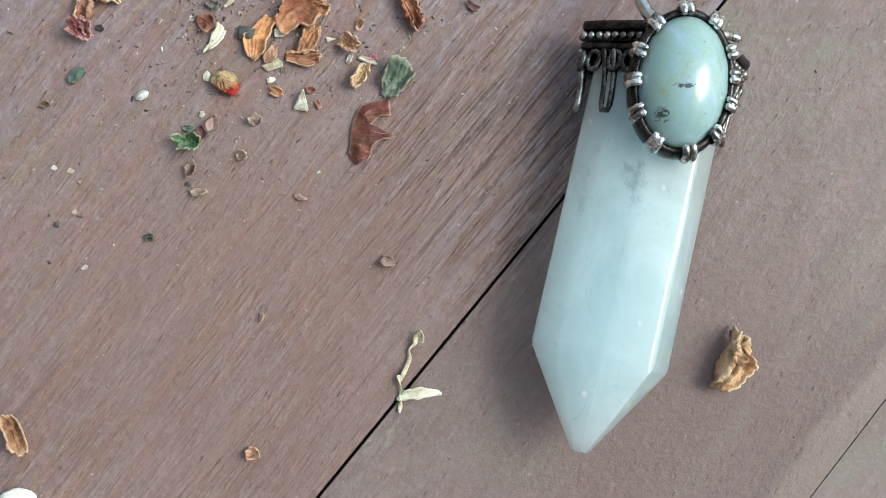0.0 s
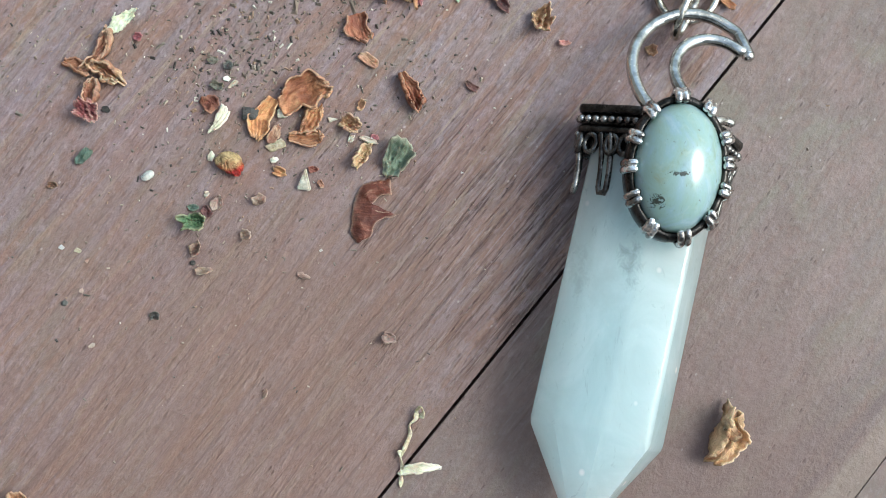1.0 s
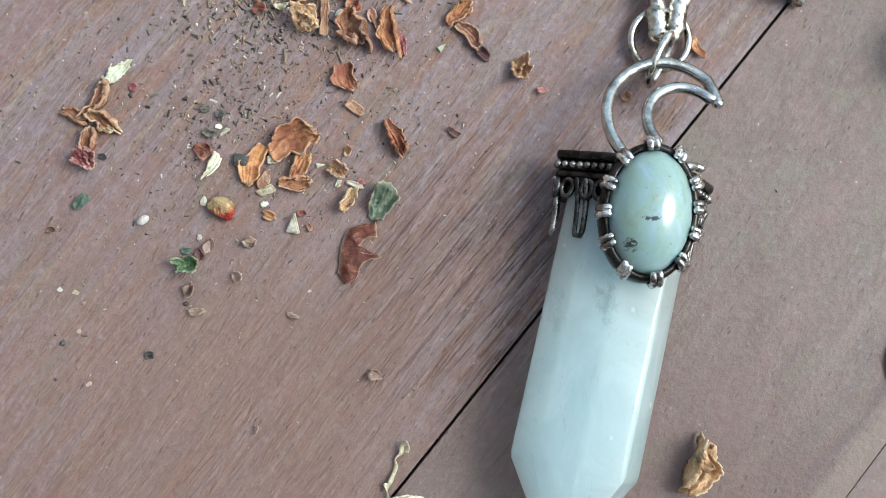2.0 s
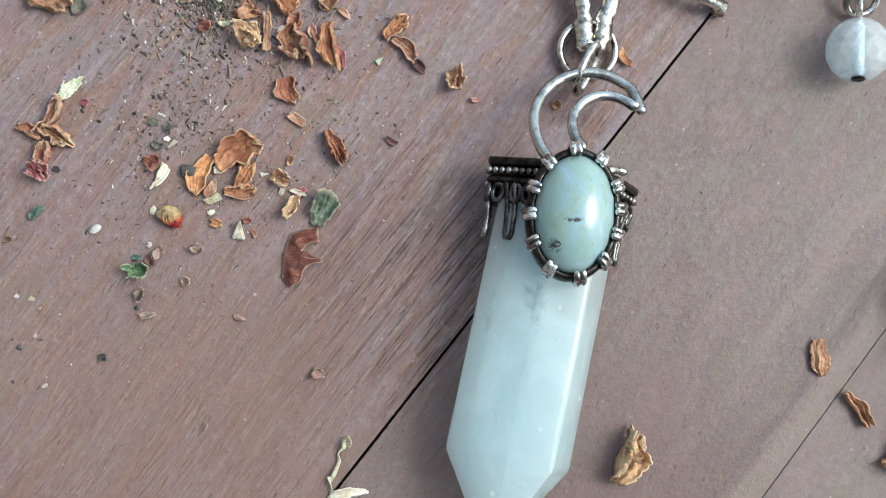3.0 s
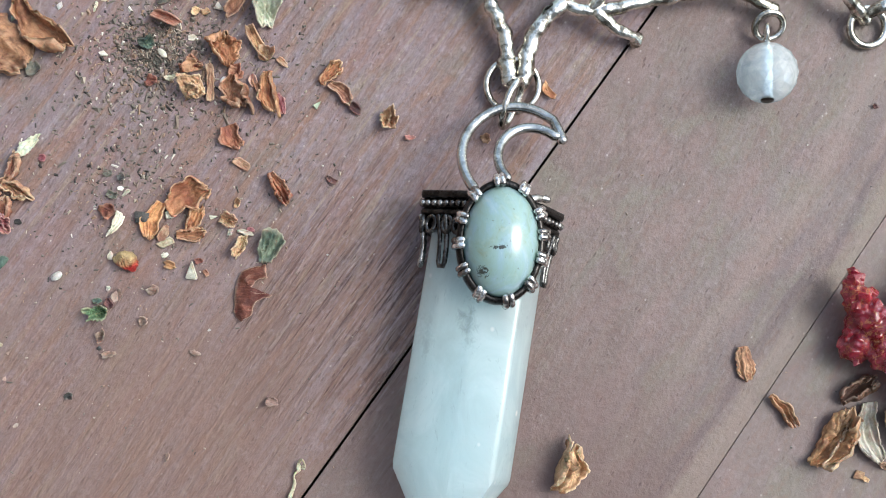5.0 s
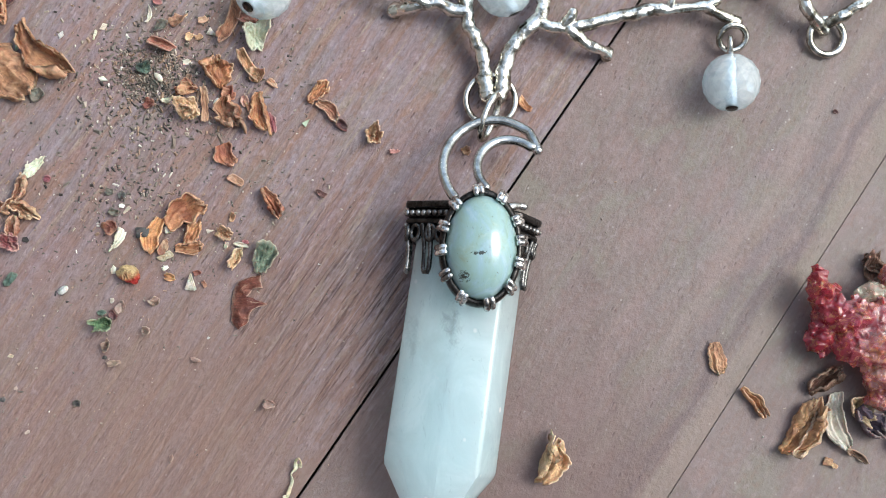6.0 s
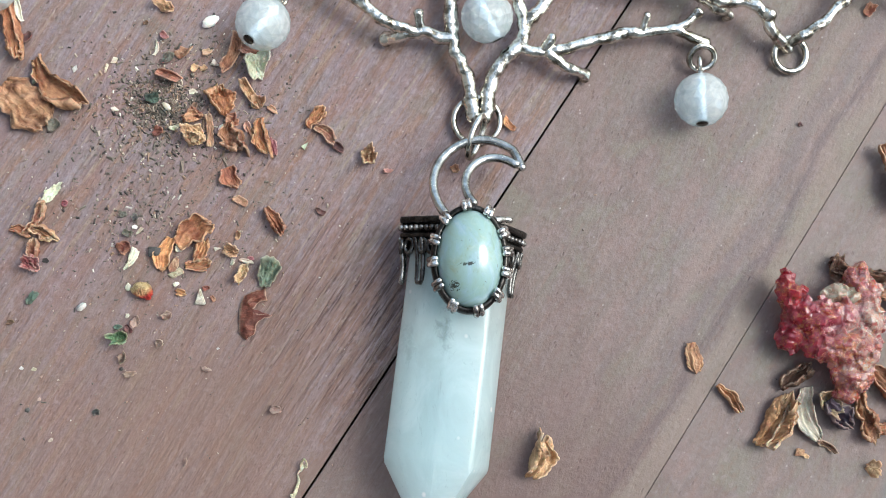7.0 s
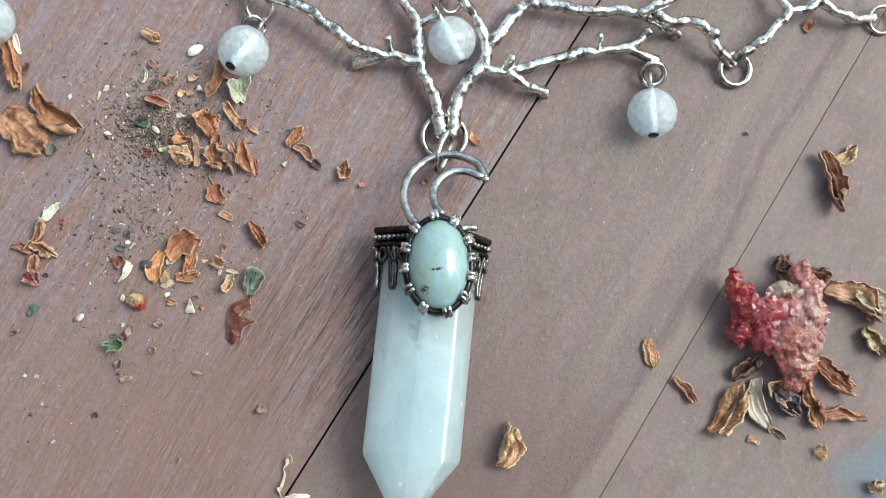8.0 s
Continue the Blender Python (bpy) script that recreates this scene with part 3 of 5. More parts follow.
def plank(near, far, mat, worn=0.22, length=1600.0):
    """A board between two distances across the grain, with worn edges."""
    bm = bmesh.new()
    bmesh.ops.create_cube(bm, size=1)
    bmesh.ops.scale(bm, verts=bm.verts, vec=(length, far - near, 18.0))
    bmesh.ops.translate(bm, verts=bm.verts, vec=(0, 0, -9.0))
    bmesh.ops.bevel(bm, geom=bm.edges[:], offset=worn, segments=2, affect="EDGES")
    ob = part("plank", bm, mat, deck, smooth=False)
    mid = (near + far) / 2
    g = radians(GRAIN)
    ob.location = Vector((math.sin(g) * mid, -math.cos(g) * mid, 0)) * MM
    ob.rotation_euler = (0, 0, g)
    return ob


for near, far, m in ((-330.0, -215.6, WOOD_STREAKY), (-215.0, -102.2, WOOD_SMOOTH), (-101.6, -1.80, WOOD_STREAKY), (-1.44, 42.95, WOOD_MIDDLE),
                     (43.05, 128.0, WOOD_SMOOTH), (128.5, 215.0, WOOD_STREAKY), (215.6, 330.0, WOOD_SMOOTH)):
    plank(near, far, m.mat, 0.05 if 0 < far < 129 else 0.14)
for k in range(4):
    plank(330.6 + 115.0 * k, 445.0 + 115.0 * k, (WOOD_STREAKY, WOOD_SMOOTH)[k % 2].mat, 0.14)
    plank(-445.0 - 115.0 * k, -330.6 - 115.0 * k, (WOOD_SMOOTH, WOOD_STREAKY)[k % 2].mat, 0.14)

# ---- crystal pendant ----
AXIS, SIDE = Vector((-0.186, -0.9825, 0)), Vector((0.9825, -0.186, 0))
UP = Vector((0, 0, 1))


def on_pendant(s, l, z):
    """A point by its place across and along the pendant, and its height."""
    return SIDE * s + AXIS * l + UP * z


pendant = thing("crystal_pendant", 0, 0, 0, "milky quartz point pendant with silver cap and pale green stone", "pendant")
MID = -0.85


def crystal():
    bm = bmesh.new()
    # cross-section of the point, six-sided with one ridge ground off: across, height
    section = ((-8.0, 6.95), (-5.5, 9.0), (-0.4, 10.75), (5.2, 10.62), (8.35, 5.2), (3.8, 0.75), (-3.9, 0.75))
    n = len(section)
    top = [bm.verts.new(on_pendant(MID + s * 0.985, -5.0, z)) for s, z in section]
    bottom = [bm.verts.new(on_pendant(MID + s, 29.4 + d, z)) for (s, z), d in zip(section, (0.1, -0.2, -0.3, 0.3, 0.1, 0.4, -0.4))]
    tip = [bm.verts.new(on_pendant(MID - 0.25 + 0.95 * s / 7.7, 40.2, 8.3 + 0.6 * (z - 5.8) / 5.4)) for s, z in section]
    for a, b in ((top, bottom), (bottom, tip)):
        for k in range(n):
            bm.faces.new((a[k], a[(k + 1) % n], b[(k + 1) % n], b[k]))
    bm.faces.new(top[::-1])
    bm.faces.new(tip)
    bmesh.ops.recalc_face_normals(bm, faces=bm.faces)
    ends = set(tip)
    apex = [e for e in bm.edges if e.verts[0] in ends and e.verts[1] in ends]
    slopes = [e for e in bm.edges if (e.verts[0] in ends) != (e.verts[1] in ends)]
    bmesh.ops.bevel(bm, geom=[e for e in bm.edges if e not in apex and e not in slopes], offset=0.62, segments=7, affect="EDGES", profile=0.6)
    return part("crystal", bm, QUARTZ, pendant, "milky white six-sided quartz point", smooth=False)


CAP_CORNERS = ((10.15, 5.3), (5.7, 11.35), (-4.0, 11.55), (-10.15, 5.5), (-5.2, 0.25), (5.2, 0.25))


def cap_outline(phi):
    """The cap's six-sided section with rounded corners, once round for 0 to 2 pi."""
    p = [Vector(c) for c in CAP_CORNERS]
    lengths = [(p[(k + 1) % 6] - p[k]).length for k in range(6)]
    whole = sum(lengths)
    total = Vector((0, 0))
    for j in range(-3, 4):
        d = (phi / (2 * math.pi) % 1.0) * whole + j * 0.28
        d %= whole
        for k in range(6):
            if d <= lengths[k]:
                break
            d -= lengths[k]
        total += p[k].lerp(p[(k + 1) % 6], min(d / lengths[k], 1.0))
    return total / 7


def cap_point(phi, l, out=0.0):
    """On the flared cap round the crystal's upper end: place, tangent, outward."""
    u = (l + 7.3) / 9.5
    mid = Vector((0, 5.9))
    c, ahead = cap_outline(phi), cap_outline(phi + 0.05)
    run = (ahead - c).normalized()
    outward = Vector((run.y, -run.x))
    c = mid + (c - mid) * (1 - 0.14 * u) + outward * out
    c.y = max(c.y, 0.12)
    p = on_pendant(MID + c.x, l, c.y)
    t = (SIDE * run.x + UP * run.y).normalized()
    return p, t, SIDE * outward.x + UP * outward.y


def cap_band(name, l0, l1, inner, outer, material, count=72):
    bm = bmesh.new()
    rings = []
    for l, out in ((l0, inner), (l0, outer), ((l0 + l1) / 2, outer + 0.12), (l1, outer), (l1, inner)):
        rings.append([bm.verts.new(cap_point(2 * math.pi * k / count, l, out)[0]) for k in range(count)])
    for i in range(5):
        a, b = rings[i], rings[(i + 1) % 5]
        for k in range(count):
            bm.faces.new((a[k], a[(k + 1) % count], b[(k + 1) % count], b[k]))
    bmesh.ops.recalc_face_normals(bm, faces=bm.faces)
    return part(name, bm, material, pendant)


def cap():
    cap_band("cap_rim", -7.35, -6.45, -0.5, 0.1, OXIDISED)
    cap_band("cap_band", -6.4, -4.9, -0.6, -0.2, OXIDISED)
    cap_band("cap_rail", -4.85, -4.15, -0.5, 0.15, OXIDISED)
    cap_band("cap_sleeve", -4.1, -1.7, -1.5, -0.5, OXIDISED)
    bm = bmesh.new()
    for k in range(46):
        ball(bm, cap_point(2 * math.pi * k / 46, -5.65, 0.05)[0], 0.50, 8, 6)
    part("beading", bm, AGED, pendant, "row of small silver beads")
    bm = bmesh.new()
    ring = [bm.verts.new(cap_point(2 * math.pi * k / 48, -6.2, -0.6)[0]) for k in range(48)]
    bm.faces.new(ring)
    got = bmesh.ops.extrude_face_region(bm, geom=bm.faces[:])
    bmesh.ops.translate(bm, verts=[v for v in got["geom"] if isinstance(v, bmesh.types.BMVert)], vec=AXIS * 0.6)
    bmesh.ops.recalc_face_normals(bm, faces=bm.faces)
    part("cap_plate", bm, OXIDISED, pendant, smooth=False)
    step = 2 * math.pi / 10
    for k in range(10):
        # two rings hang between each pair of long twin-wire prongs
        for at in (4.068, 4.676):
            bm = bmesh.new()
            p, t, o = cap_point(at * 0.6283 - 0.0004 * k + k * step, -2.85, -0.02)
            tube(bm, circle(p, 0.80, t, AXIS, 24, 1.32), 0.37, 8, closed=True)
            part("loop", bm, GALLERY, pendant)
        # a long hairpin: down one side, round the end and up the other
        bm = bmesh.new()
        line = []
        for side, steps in ((0.5, range(13)), (-0.5, range(12, -1, -1))):
            for i in steps:
                u = i / 12
                spread = side * 0.27 * (1 - 0.10 * u) * min(1.0, 0.7 + 4.0 * (1 - u))
                lean = 4.24 - 0.10 * u ** 0.8 + spread
                q, t2, o2 = cap_point(lean * 0.6283 + k * step, -3.9 + 6.7 * u, 0.16 - 0.34 * math.sin(math.pi * u) + 0.10 * u)
                line.append(q)
        tube(bm, line, 0.37, 8)
        part("prong", bm, AGED if k % 2 else GALLERY, pendant, "long silver hairpin prong" if k == 0 else "")


LEAN = radians(-4.5)
OX, OY = Vector((math.cos(LEAN), math.sin(LEAN), 0)), Vector((-math.sin(LEAN), math.cos(LEAN), 0))
STONE_MID = Vector((0.55, 1.15, 0))


def oval(ang, r, z):
    return STONE_MID + OX * (4.95 * r * math.cos(ang)) + OY * (7.3 * r * math.sin(ang)) + OX * (max(r - 1, 0) * 1.6 * math.cos(ang)) + UP * z


def cabochon():
    bm = bmesh.new()
    count, rings = 72, []
    for j in range(18):
        r = math.sin(math.pi / 2 * (j + 1) / 18)
        z = 12.9 + 3.72 * (1 - r ** 2.15) ** 0.56
        rings.append([bm.verts.new(oval(2 * math.pi * k / count, r, z)) for k in range(count)])
    rings.append([bm.verts.new(oval(2 * math.pi * k / count, 0.98, 12.2)) for k in range(count)])
    for a, b in zip(rings, rings[1:]):
        for k in range(count):
            bm.faces.new((a[k], b[k], b[(k + 1) % count], a[(k + 1) % count]))
    top = bm.verts.new(STONE_MID + UP * 16.62)
    for k in range(count):
        bm.faces.new((top, rings[0][k], rings[0][(k + 1) % count]))
    bm.faces.new(rings[-1][::-1])
    bmesh.ops.recalc_face_normals(bm, faces=bm.faces)
    part("stone", bm, STONE, pendant, "polished pale green oval stone with dark flecks")


def bezel():
    bm = bmesh.new()
    count, rings = 72, []
    for r, z in ((1.02, 11.0), (1.13, 11.0), (1.14, 12.2), (1.12, 13.1), (1.06, 13.5), (1.01, 13.4), (0.985, 12.5)):
        rings.append([bm.verts.new(oval(2 * math.pi * k / count, r, z)) for k in range(count)])
    for i in range(len(rings)):
        a, b = rings[i], rings[(i + 1) % len(rings)]
        for k in range(count):
            bm.faces.new((a[k], a[(k + 1) % count], b[(k + 1) % count], b[k]))
    bmesh.ops.recalc_face_normals(bm, faces=bm.faces)
    setting = part("bezel", bm, OXIDISED, pendant, "dark oxidised silver setting")
    around = (97, 61, 29, 8, -15, -43, -77, -117, -149, -175, 161, 133)
    for k, deg in enumerate(around):
        ang = radians(deg)
        bm = bmesh.new()
        along = (oval(ang + 0.05, 1.1, 0) - oval(ang - 0.05, 1.1, 0)).normalized()
        # two short wires side by side, bent over the rim, with blunt rounded ends
        for side in (-0.38, 0.38):
            line = [oval(ang, r, z) + along * side for r, z in ((1.10, 12.0), (1.17, 13.0), (1.16, 13.8), (1.09, 14.25), (1.015, 14.35))]
            tube(bm, spline(line, 26), lambda u: 0.46 - 0.07 * math.exp(-((u - 0.60) / 0.05) ** 2), 12)
        part("claw", bm, CLAW, setting, "bright silver claw" if k == 0 else "")
    # one claw was bent away from the stone
    bm = bmesh.new()
    bent = [oval(radians(48), 1.06, 11.6), oval(radians(45), 1.20, 11.4), oval(radians(41), 1.33, 10.9), oval(radians(37), 1.44, 10.5)]
    tube(bm, spline(bent, 18), lambda u: 0.78 - 0.50 * u if u < 0.75 else 0.50, 12)
    part("claw", bm, AGED, setting, "silver claw bent outwards")


def moon():
    def height(y):
        return 5.5 + max(0.0, (19.5 - y)) * 0.50

    def arc(cx, cy, r, ry, start, end, lift=0.0):
        """Part of a tilted ring, from one bearing to another, degrees from +x."""
        out = []
        for k in range(29):
            d = radians(start + (end - start) * k / 28)
            y = cy + ry * math.sin(d)
            out.append(Vector((cx + r * math.cos(d), y, height(y) + lift)))
        return out

    bm = bmesh.new()
    tube(bm, arc(3.83, 12.95, 7.77, 7.85, 214, 47) + [Vector((9.55, 17.45, height(17.45))), Vector((10.05, 15.7, height(15.7)))], 0.74, 14)
    part("outer_crescent", bm, CRESCENT, pendant)
    bm = bmesh.new()
    tube(bm, arc(5.67, 12.84, 4.73, 4.73, 218, 46, 0.1) + [Vector((9.7, 16.2, height(16.2)))], 0.70, 14)
    part("inner_crescent", bm, CRESCENT, pendant)
    bm = bmesh.new()
    ball(bm, Vector((10.05, 15.7, height(15.7))), 0.78, 12, 8)
    part("crescent_tip", bm, CLAW, pendant)


crystal()
cap()
cabochon()
bezel()
moon()


# ---- silver twigs, rings and beads of the necklace ----
def jump_ring(x, y, z, radius, wire, tilt, turn, group="jump rings of the necklace", label="small round silver wire jump ring on the boards", squash=1.0):
    bm = bmesh.new()
    m = Matrix.Rotation(radians(turn), 3, "Z") @ Matrix.Rotation(radians(tilt), 3, "X")
    tube(bm, circle(Vector((x, y, z)), radius, m @ Vector((1, 0, 0)), m @ Vector((0, 1, 0)), 40, squash), wire, 10, closed=True)
    ob = part("jump_ring", bm, RING_SILVER, base=(x, y, z))
    return tagged(ob, label, "jump ring", group)


twig = thing("silver_twig", 4.5, 25, 0, "forked bright silver twig centrepiece above the pendant", "silver twig", "silver twigs of the necklace")
link = thing("silver_twig", 56, 34, 0, "bent bright silver twig joined to ring", "silver twig", "silver twigs of the necklace")
far = thing("silver_twig", 57, 34, 0, "slender branching bright silver twig beyond the ring", "silver twig", "silver twigs of the necklace")


def branch(parent, name, points, r0, r1):
    bm = bmesh.new()
    seed = sum(p[0] * 3.1 + p[1] for p in points)
    long = sum((Vector(b) - Vector(a)).length for a, b in zip(points, points[1:]))
    count = max(12, int(long * 3.4))
    line = spline(points, count)
    for i, p in enumerate(line):
        p += Vector((noise.noise(Vector((i * 0.11, seed, 0))), noise.noise(Vector((i * 0.11, 0, seed))), 0)) * 0.34

    def rad(u):
        swell = 0.16 * noise.noise(Vector((u * long * 0.16, seed, 3.3))) + 0.5 * max(0.0, noise.noise(Vector((u * long * 0.36, seed, 8.1))) - 0.15)
        return 1.11 * (r0 + (r1 - r0) * u) * (1 + swell + 0.28 * math.exp(-((u - 1) * long / 0.9) ** 2))
    tube(bm, line, rad, 16, knob=0.32, seed=seed)
    return part(name, bm, SILVER, parent)


branch(twig, "branch", [(3.8, 25.2, 2.2), (3.4, 28.5, 2.4), (2.9, 31.9, 2.8), (1.6, 35.5, 3.2), (0.9, 38.5, 3.4), (1.1, 42.6, 3.3), (0.7, 46.2, 3.2), (-1.3, 50.1, 3.0), (-2.7, 56.0, 2.6), (-6.9, 66.6, 0.8)], 1.05, 0.75)
branch(twig, "branch", [(5.4, 24.9, 2.2), (6.1, 28.3, 2.4), (7.4, 32.1, 2.8), (9.6, 34.6, 3.2), (11.6, 36.0, 3.4), (12.7, 39.0, 3.4), (15.3, 42.1, 3.3), (18.8, 46.1, 3.0), (21.9, 47.3, 3.0)], 1.05, 0.9)
branch(twig, "branch", [(21.9, 47.3, 3.0), (26.2, 46.2, 3.4), (32.1, 45.0, 3.6), (37.6, 44.6, 3.6), (42.0, 43.3, 3.4), (44.7, 41.4, 3.0), (46.9, 40.5, 0.9)], 0.9, 0.75)
branch(twig, "branch", [(11.6, 36.0, 3.4), (14.2, 35.1, 3.6), (18.6, 35.3, 3.8), (24.2, 36.6, 3.8), (28.3, 37.5, 3.6), (32.3, 37.6, 3.4), (36.9, 38.1, 3.2), (39.4, 36.9, 2.9), (42.6, 35.7, 1.6)], 0.9, 0.65)
branch(twig, "side_twig", [(37.4, 37.9, 3.2), (39.5, 39.3, 3.4), (41.4, 40.5, 3.5)], 0.65, 0.6)
branch(twig, "side_twig", [(31.9, 37.8, 3.4), (32.2, 39.1, 4.2), (32.6, 40.2, 4.8)], 0.6, 0.45)
branch(twig, "side_twig", [(15.6, 35.1, 3.7), (16.4, 36.3, 4.4), (17.0, 37.1, 4.8)], 0.7, 0.5)
branch(twig, "side_twig", [(16.1, 35.0, 3.7), (18.5, 32.9, 3.2), (20.4, 31.9, 2.8), (22.3, 31.9, 0.9)], 0.8, 0.75)
branch(twig, "branch", [(1.0, 38.2, 3.4), (-1.4, 38.5, 3.6), (-3.9, 39.4, 3.7), (-7.1, 39.2, 3.3), (-9.7, 39.3, 1.0)], 0.85, 0.85)
branch(twig, "side_twig", [(-3.8, 39.5, 3.7), (-4.2, 41.0, 4.6), (-4.4, 42.2, 5.2)], 0.6, 0.5)
branch(twig, "branch", [(-3.9, 39.4, 3.7), (-7.5, 40.1, 4.4), (-10.7, 41.9, 5.0), (-14.3, 45.1, 5.2), (-18.9, 49.0, 5.0), (-25.6, 52.1, 4.0), (-33.5, 56.7, 0.9)], 0.8, 0.85)
branch(twig, "side_twig", [(1.2, 44.6, 3.3), (2.8, 45.3, 3.6), (4.5, 46.0, 3.6)], 0.6, 0.55)
branch(twig, "branch", [(12.7, 38.7, 3.4), (12.1, 42.7, 3.8), (11.0, 46.1, 3.8), (9.0, 49.1, 3.6), (8.1, 55.2, 3.0)], 0.75, 0.7)
branch(twig, "side_twig", [(13.5, 40.4, 3.4), (15.4, 42.0, 3.0), (17.1, 44.3, 2.6)], 0.5, 0.5)
branch(link, "branch", [(40.2, 43.7, 5.0), (43.2, 44.6, 5.4), (46.9, 46.1, 5.6), (51.4, 49.4, 5.0)], 0.8, 0.8)
branch(link, "branch", [(43.2, 42.9, 4.4), (45.6, 41.6, 4.6), (49.3, 41.3, 4.8), (52.0, 39.3, 4.6), (53.0, 36.7, 4.0), (56.6, 34.5, 1.0)], 0.85, 0.8)
branch(link, "side_twig", [(51.6, 39.9, 4.7), (52.2, 39.2, 5.0), (52.7, 38.7, 5.2)], 0.7, 0.8)
branch(far, "branch", [(55.6, 34.6, 1.0), (58.4, 35.8, 3.2), (61.0, 37.2, 3.6), (64.9, 40.3, 3.8), (66.7, 42.5, 3.8), (65.6, 45.6, 3.6), (65.6, 50.3, 3.0)], 0.8, 0.75)
branch(far, "branch", [(66.7, 42.5, 3.8), (70.3, 42.8, 3.8), (72.7, 43.8, 3.8), (76.3, 41.6, 3.4), (79.1, 40.6, 3.0), (83.1, 41.2, 0.9)], 0.75, 0.7)
branch(far, "side_twig", [(70.3, 42.8, 3.8), (72.1, 44.8, 3.8), (75.1, 47.3, 3.6)], 0.65, 0.6)

jump_ring(4.2, 24.9, 1.3, 3.75, 0.50, 6, 0)
jump_ring(3.6, 21.7, 3.9, 3.55, 0.54, 70, 66, squash=0.62, label="oval silver wire link holding the crescent")
jump_ring(56.7, 33.3, 1.2, 2.75, 0.58, 10, 20)
jump_ring(41.7, 33.3, 2.0, 2.15, 0.52, 28, 10, squash=0.9)
jump_ring(-27.4, 46.9, 2.0, 1.75, 0.36, 30, 25)
jump_ring(-26.0, 50.0, 2.2, 2.3, 0.42, 25, -20, squash=0.85)
jump_ring(7.3, 48.3, 3.9, 1.9, 0.36, 40, 30)
jump_ring(84.6, 40.6, 1.2, 2.4, 0.40, 15, 0)


def bead_charm(x, y, z, radius, hang, dip):
    """A faceted quartz bead on a silver pin; hang: direction of its loop, degrees from +x; dip: tilt of its lower end."""
    ob = thing("bead_charm", x, y, 0, "faceted translucent pale quartz bead on a silver pin", "bead charm", "bead charms of the necklace")
    mid = Vector((x, y, z))
    axis = Vector((math.cos(radians(hang)) * math.cos(radians(dip)), math.sin(radians(hang)) * math.cos(radians(dip)), -math.sin(radians(dip))))
    q = Vector((0, 0, 1)).rotation_difference(axis).to_matrix()
    bm = bmesh.new()
    rows, sides = [0.26 + 2.62 * j / 8 for j in range(9)], 15
    rings = []
    for j, th in enumerate(rows):
        turns = [2 * math.pi * (k + 0.5 * (j % 2)) / sides for k in range(sides)]
        rings.append([bm.verts.new(mid + q @ Vector((math.sin(th) * math.cos(g), math.sin(th) * math.sin(g), math.cos(th))) * (radius * 1.01)) for g in turns])
    for j, (a, b) in enumerate(zip(rings, rings[1:])):
        o = j % 2
        for k in range(sides):
            bm.faces.new((a[k], b[(k - 1 + o) % sides], b[(k + o) % sides]))
            bm.faces.new((a[k], b[(k + o) % sides], a[(k + 1) % sides]))
    bm.faces.new(rings[0])
    bm.faces.new(rings[-1][::-1])
    bmesh.ops.recalc_face_normals(bm, faces=bm.faces)
    bead = part("bead", bm, BEAD, ob, smooth=False)
    bm = bmesh.new()
    tube(bm, [mid - axis * (radius * 0.90), mid, mid + axis * (radius * 0.90)], 0.78, 12, round_ends=False)
    part("drill_core", bm, VEIL, bead)
    bm = bmesh.new()
    rng = random.Random(int(x * 7))
    for k in range(9):
        d = Vector((rng.gauss(0, 1), rng.gauss(0, 1), rng.gauss(0, 1))).normalized()
        got = ball(bm, Vector((0, 0, 0)), rng.uniform(0.35, 0.8), 8, 6, (1.0, 0.7, 0.16))
        bmesh.ops.rotate(bm, verts=got, cent=(0, 0, 0), matrix=Euler((rng.random() * 6, rng.random() * 6, rng.random() * 6)).to_matrix())
        bmesh.ops.translate(bm, verts=got, vec=mid + d * radius * rng.uniform(0.45, 0.66))
    part("cloudy_veil", bm, VEIL, bead)
    bm = bmesh.new()
    tube(bm, [mid - axis * (radius * 0.93), mid - axis * (radius * 0.985)], 0.92, 16, round_ends=False)
    part("pin_head", bm, OXIDISED, ob)
    bm = bmesh.new()
    tube(bm, [mid + axis * (radius * 0.9), mid + axis * (radius * 1.18)], 0.58, 10)
    eye = mid + axis * (radius * 1.18 + 1.15)
    across = axis.cross(UP).normalized()
    tube(bm, circle(eye, 1.15, axis, (across * 0.25 + axis.cross(across)).normalized(), 28), 0.36, 10, closed=True)
    part("eye_pin", bm, RING_SILVER, ob)
    return ob


bead_charm(40.2, 25.7, 4.35, 4.32, 84, 10)
bead_charm(-29.0, 41.8, 4.4, 4.38, 55, 25)
bead_charm(6.7, 41.0, 4.7, 4.2, 112, -6)
bead_charm(-71.4, 50.1, 4.3, 4.25, 95, 0)


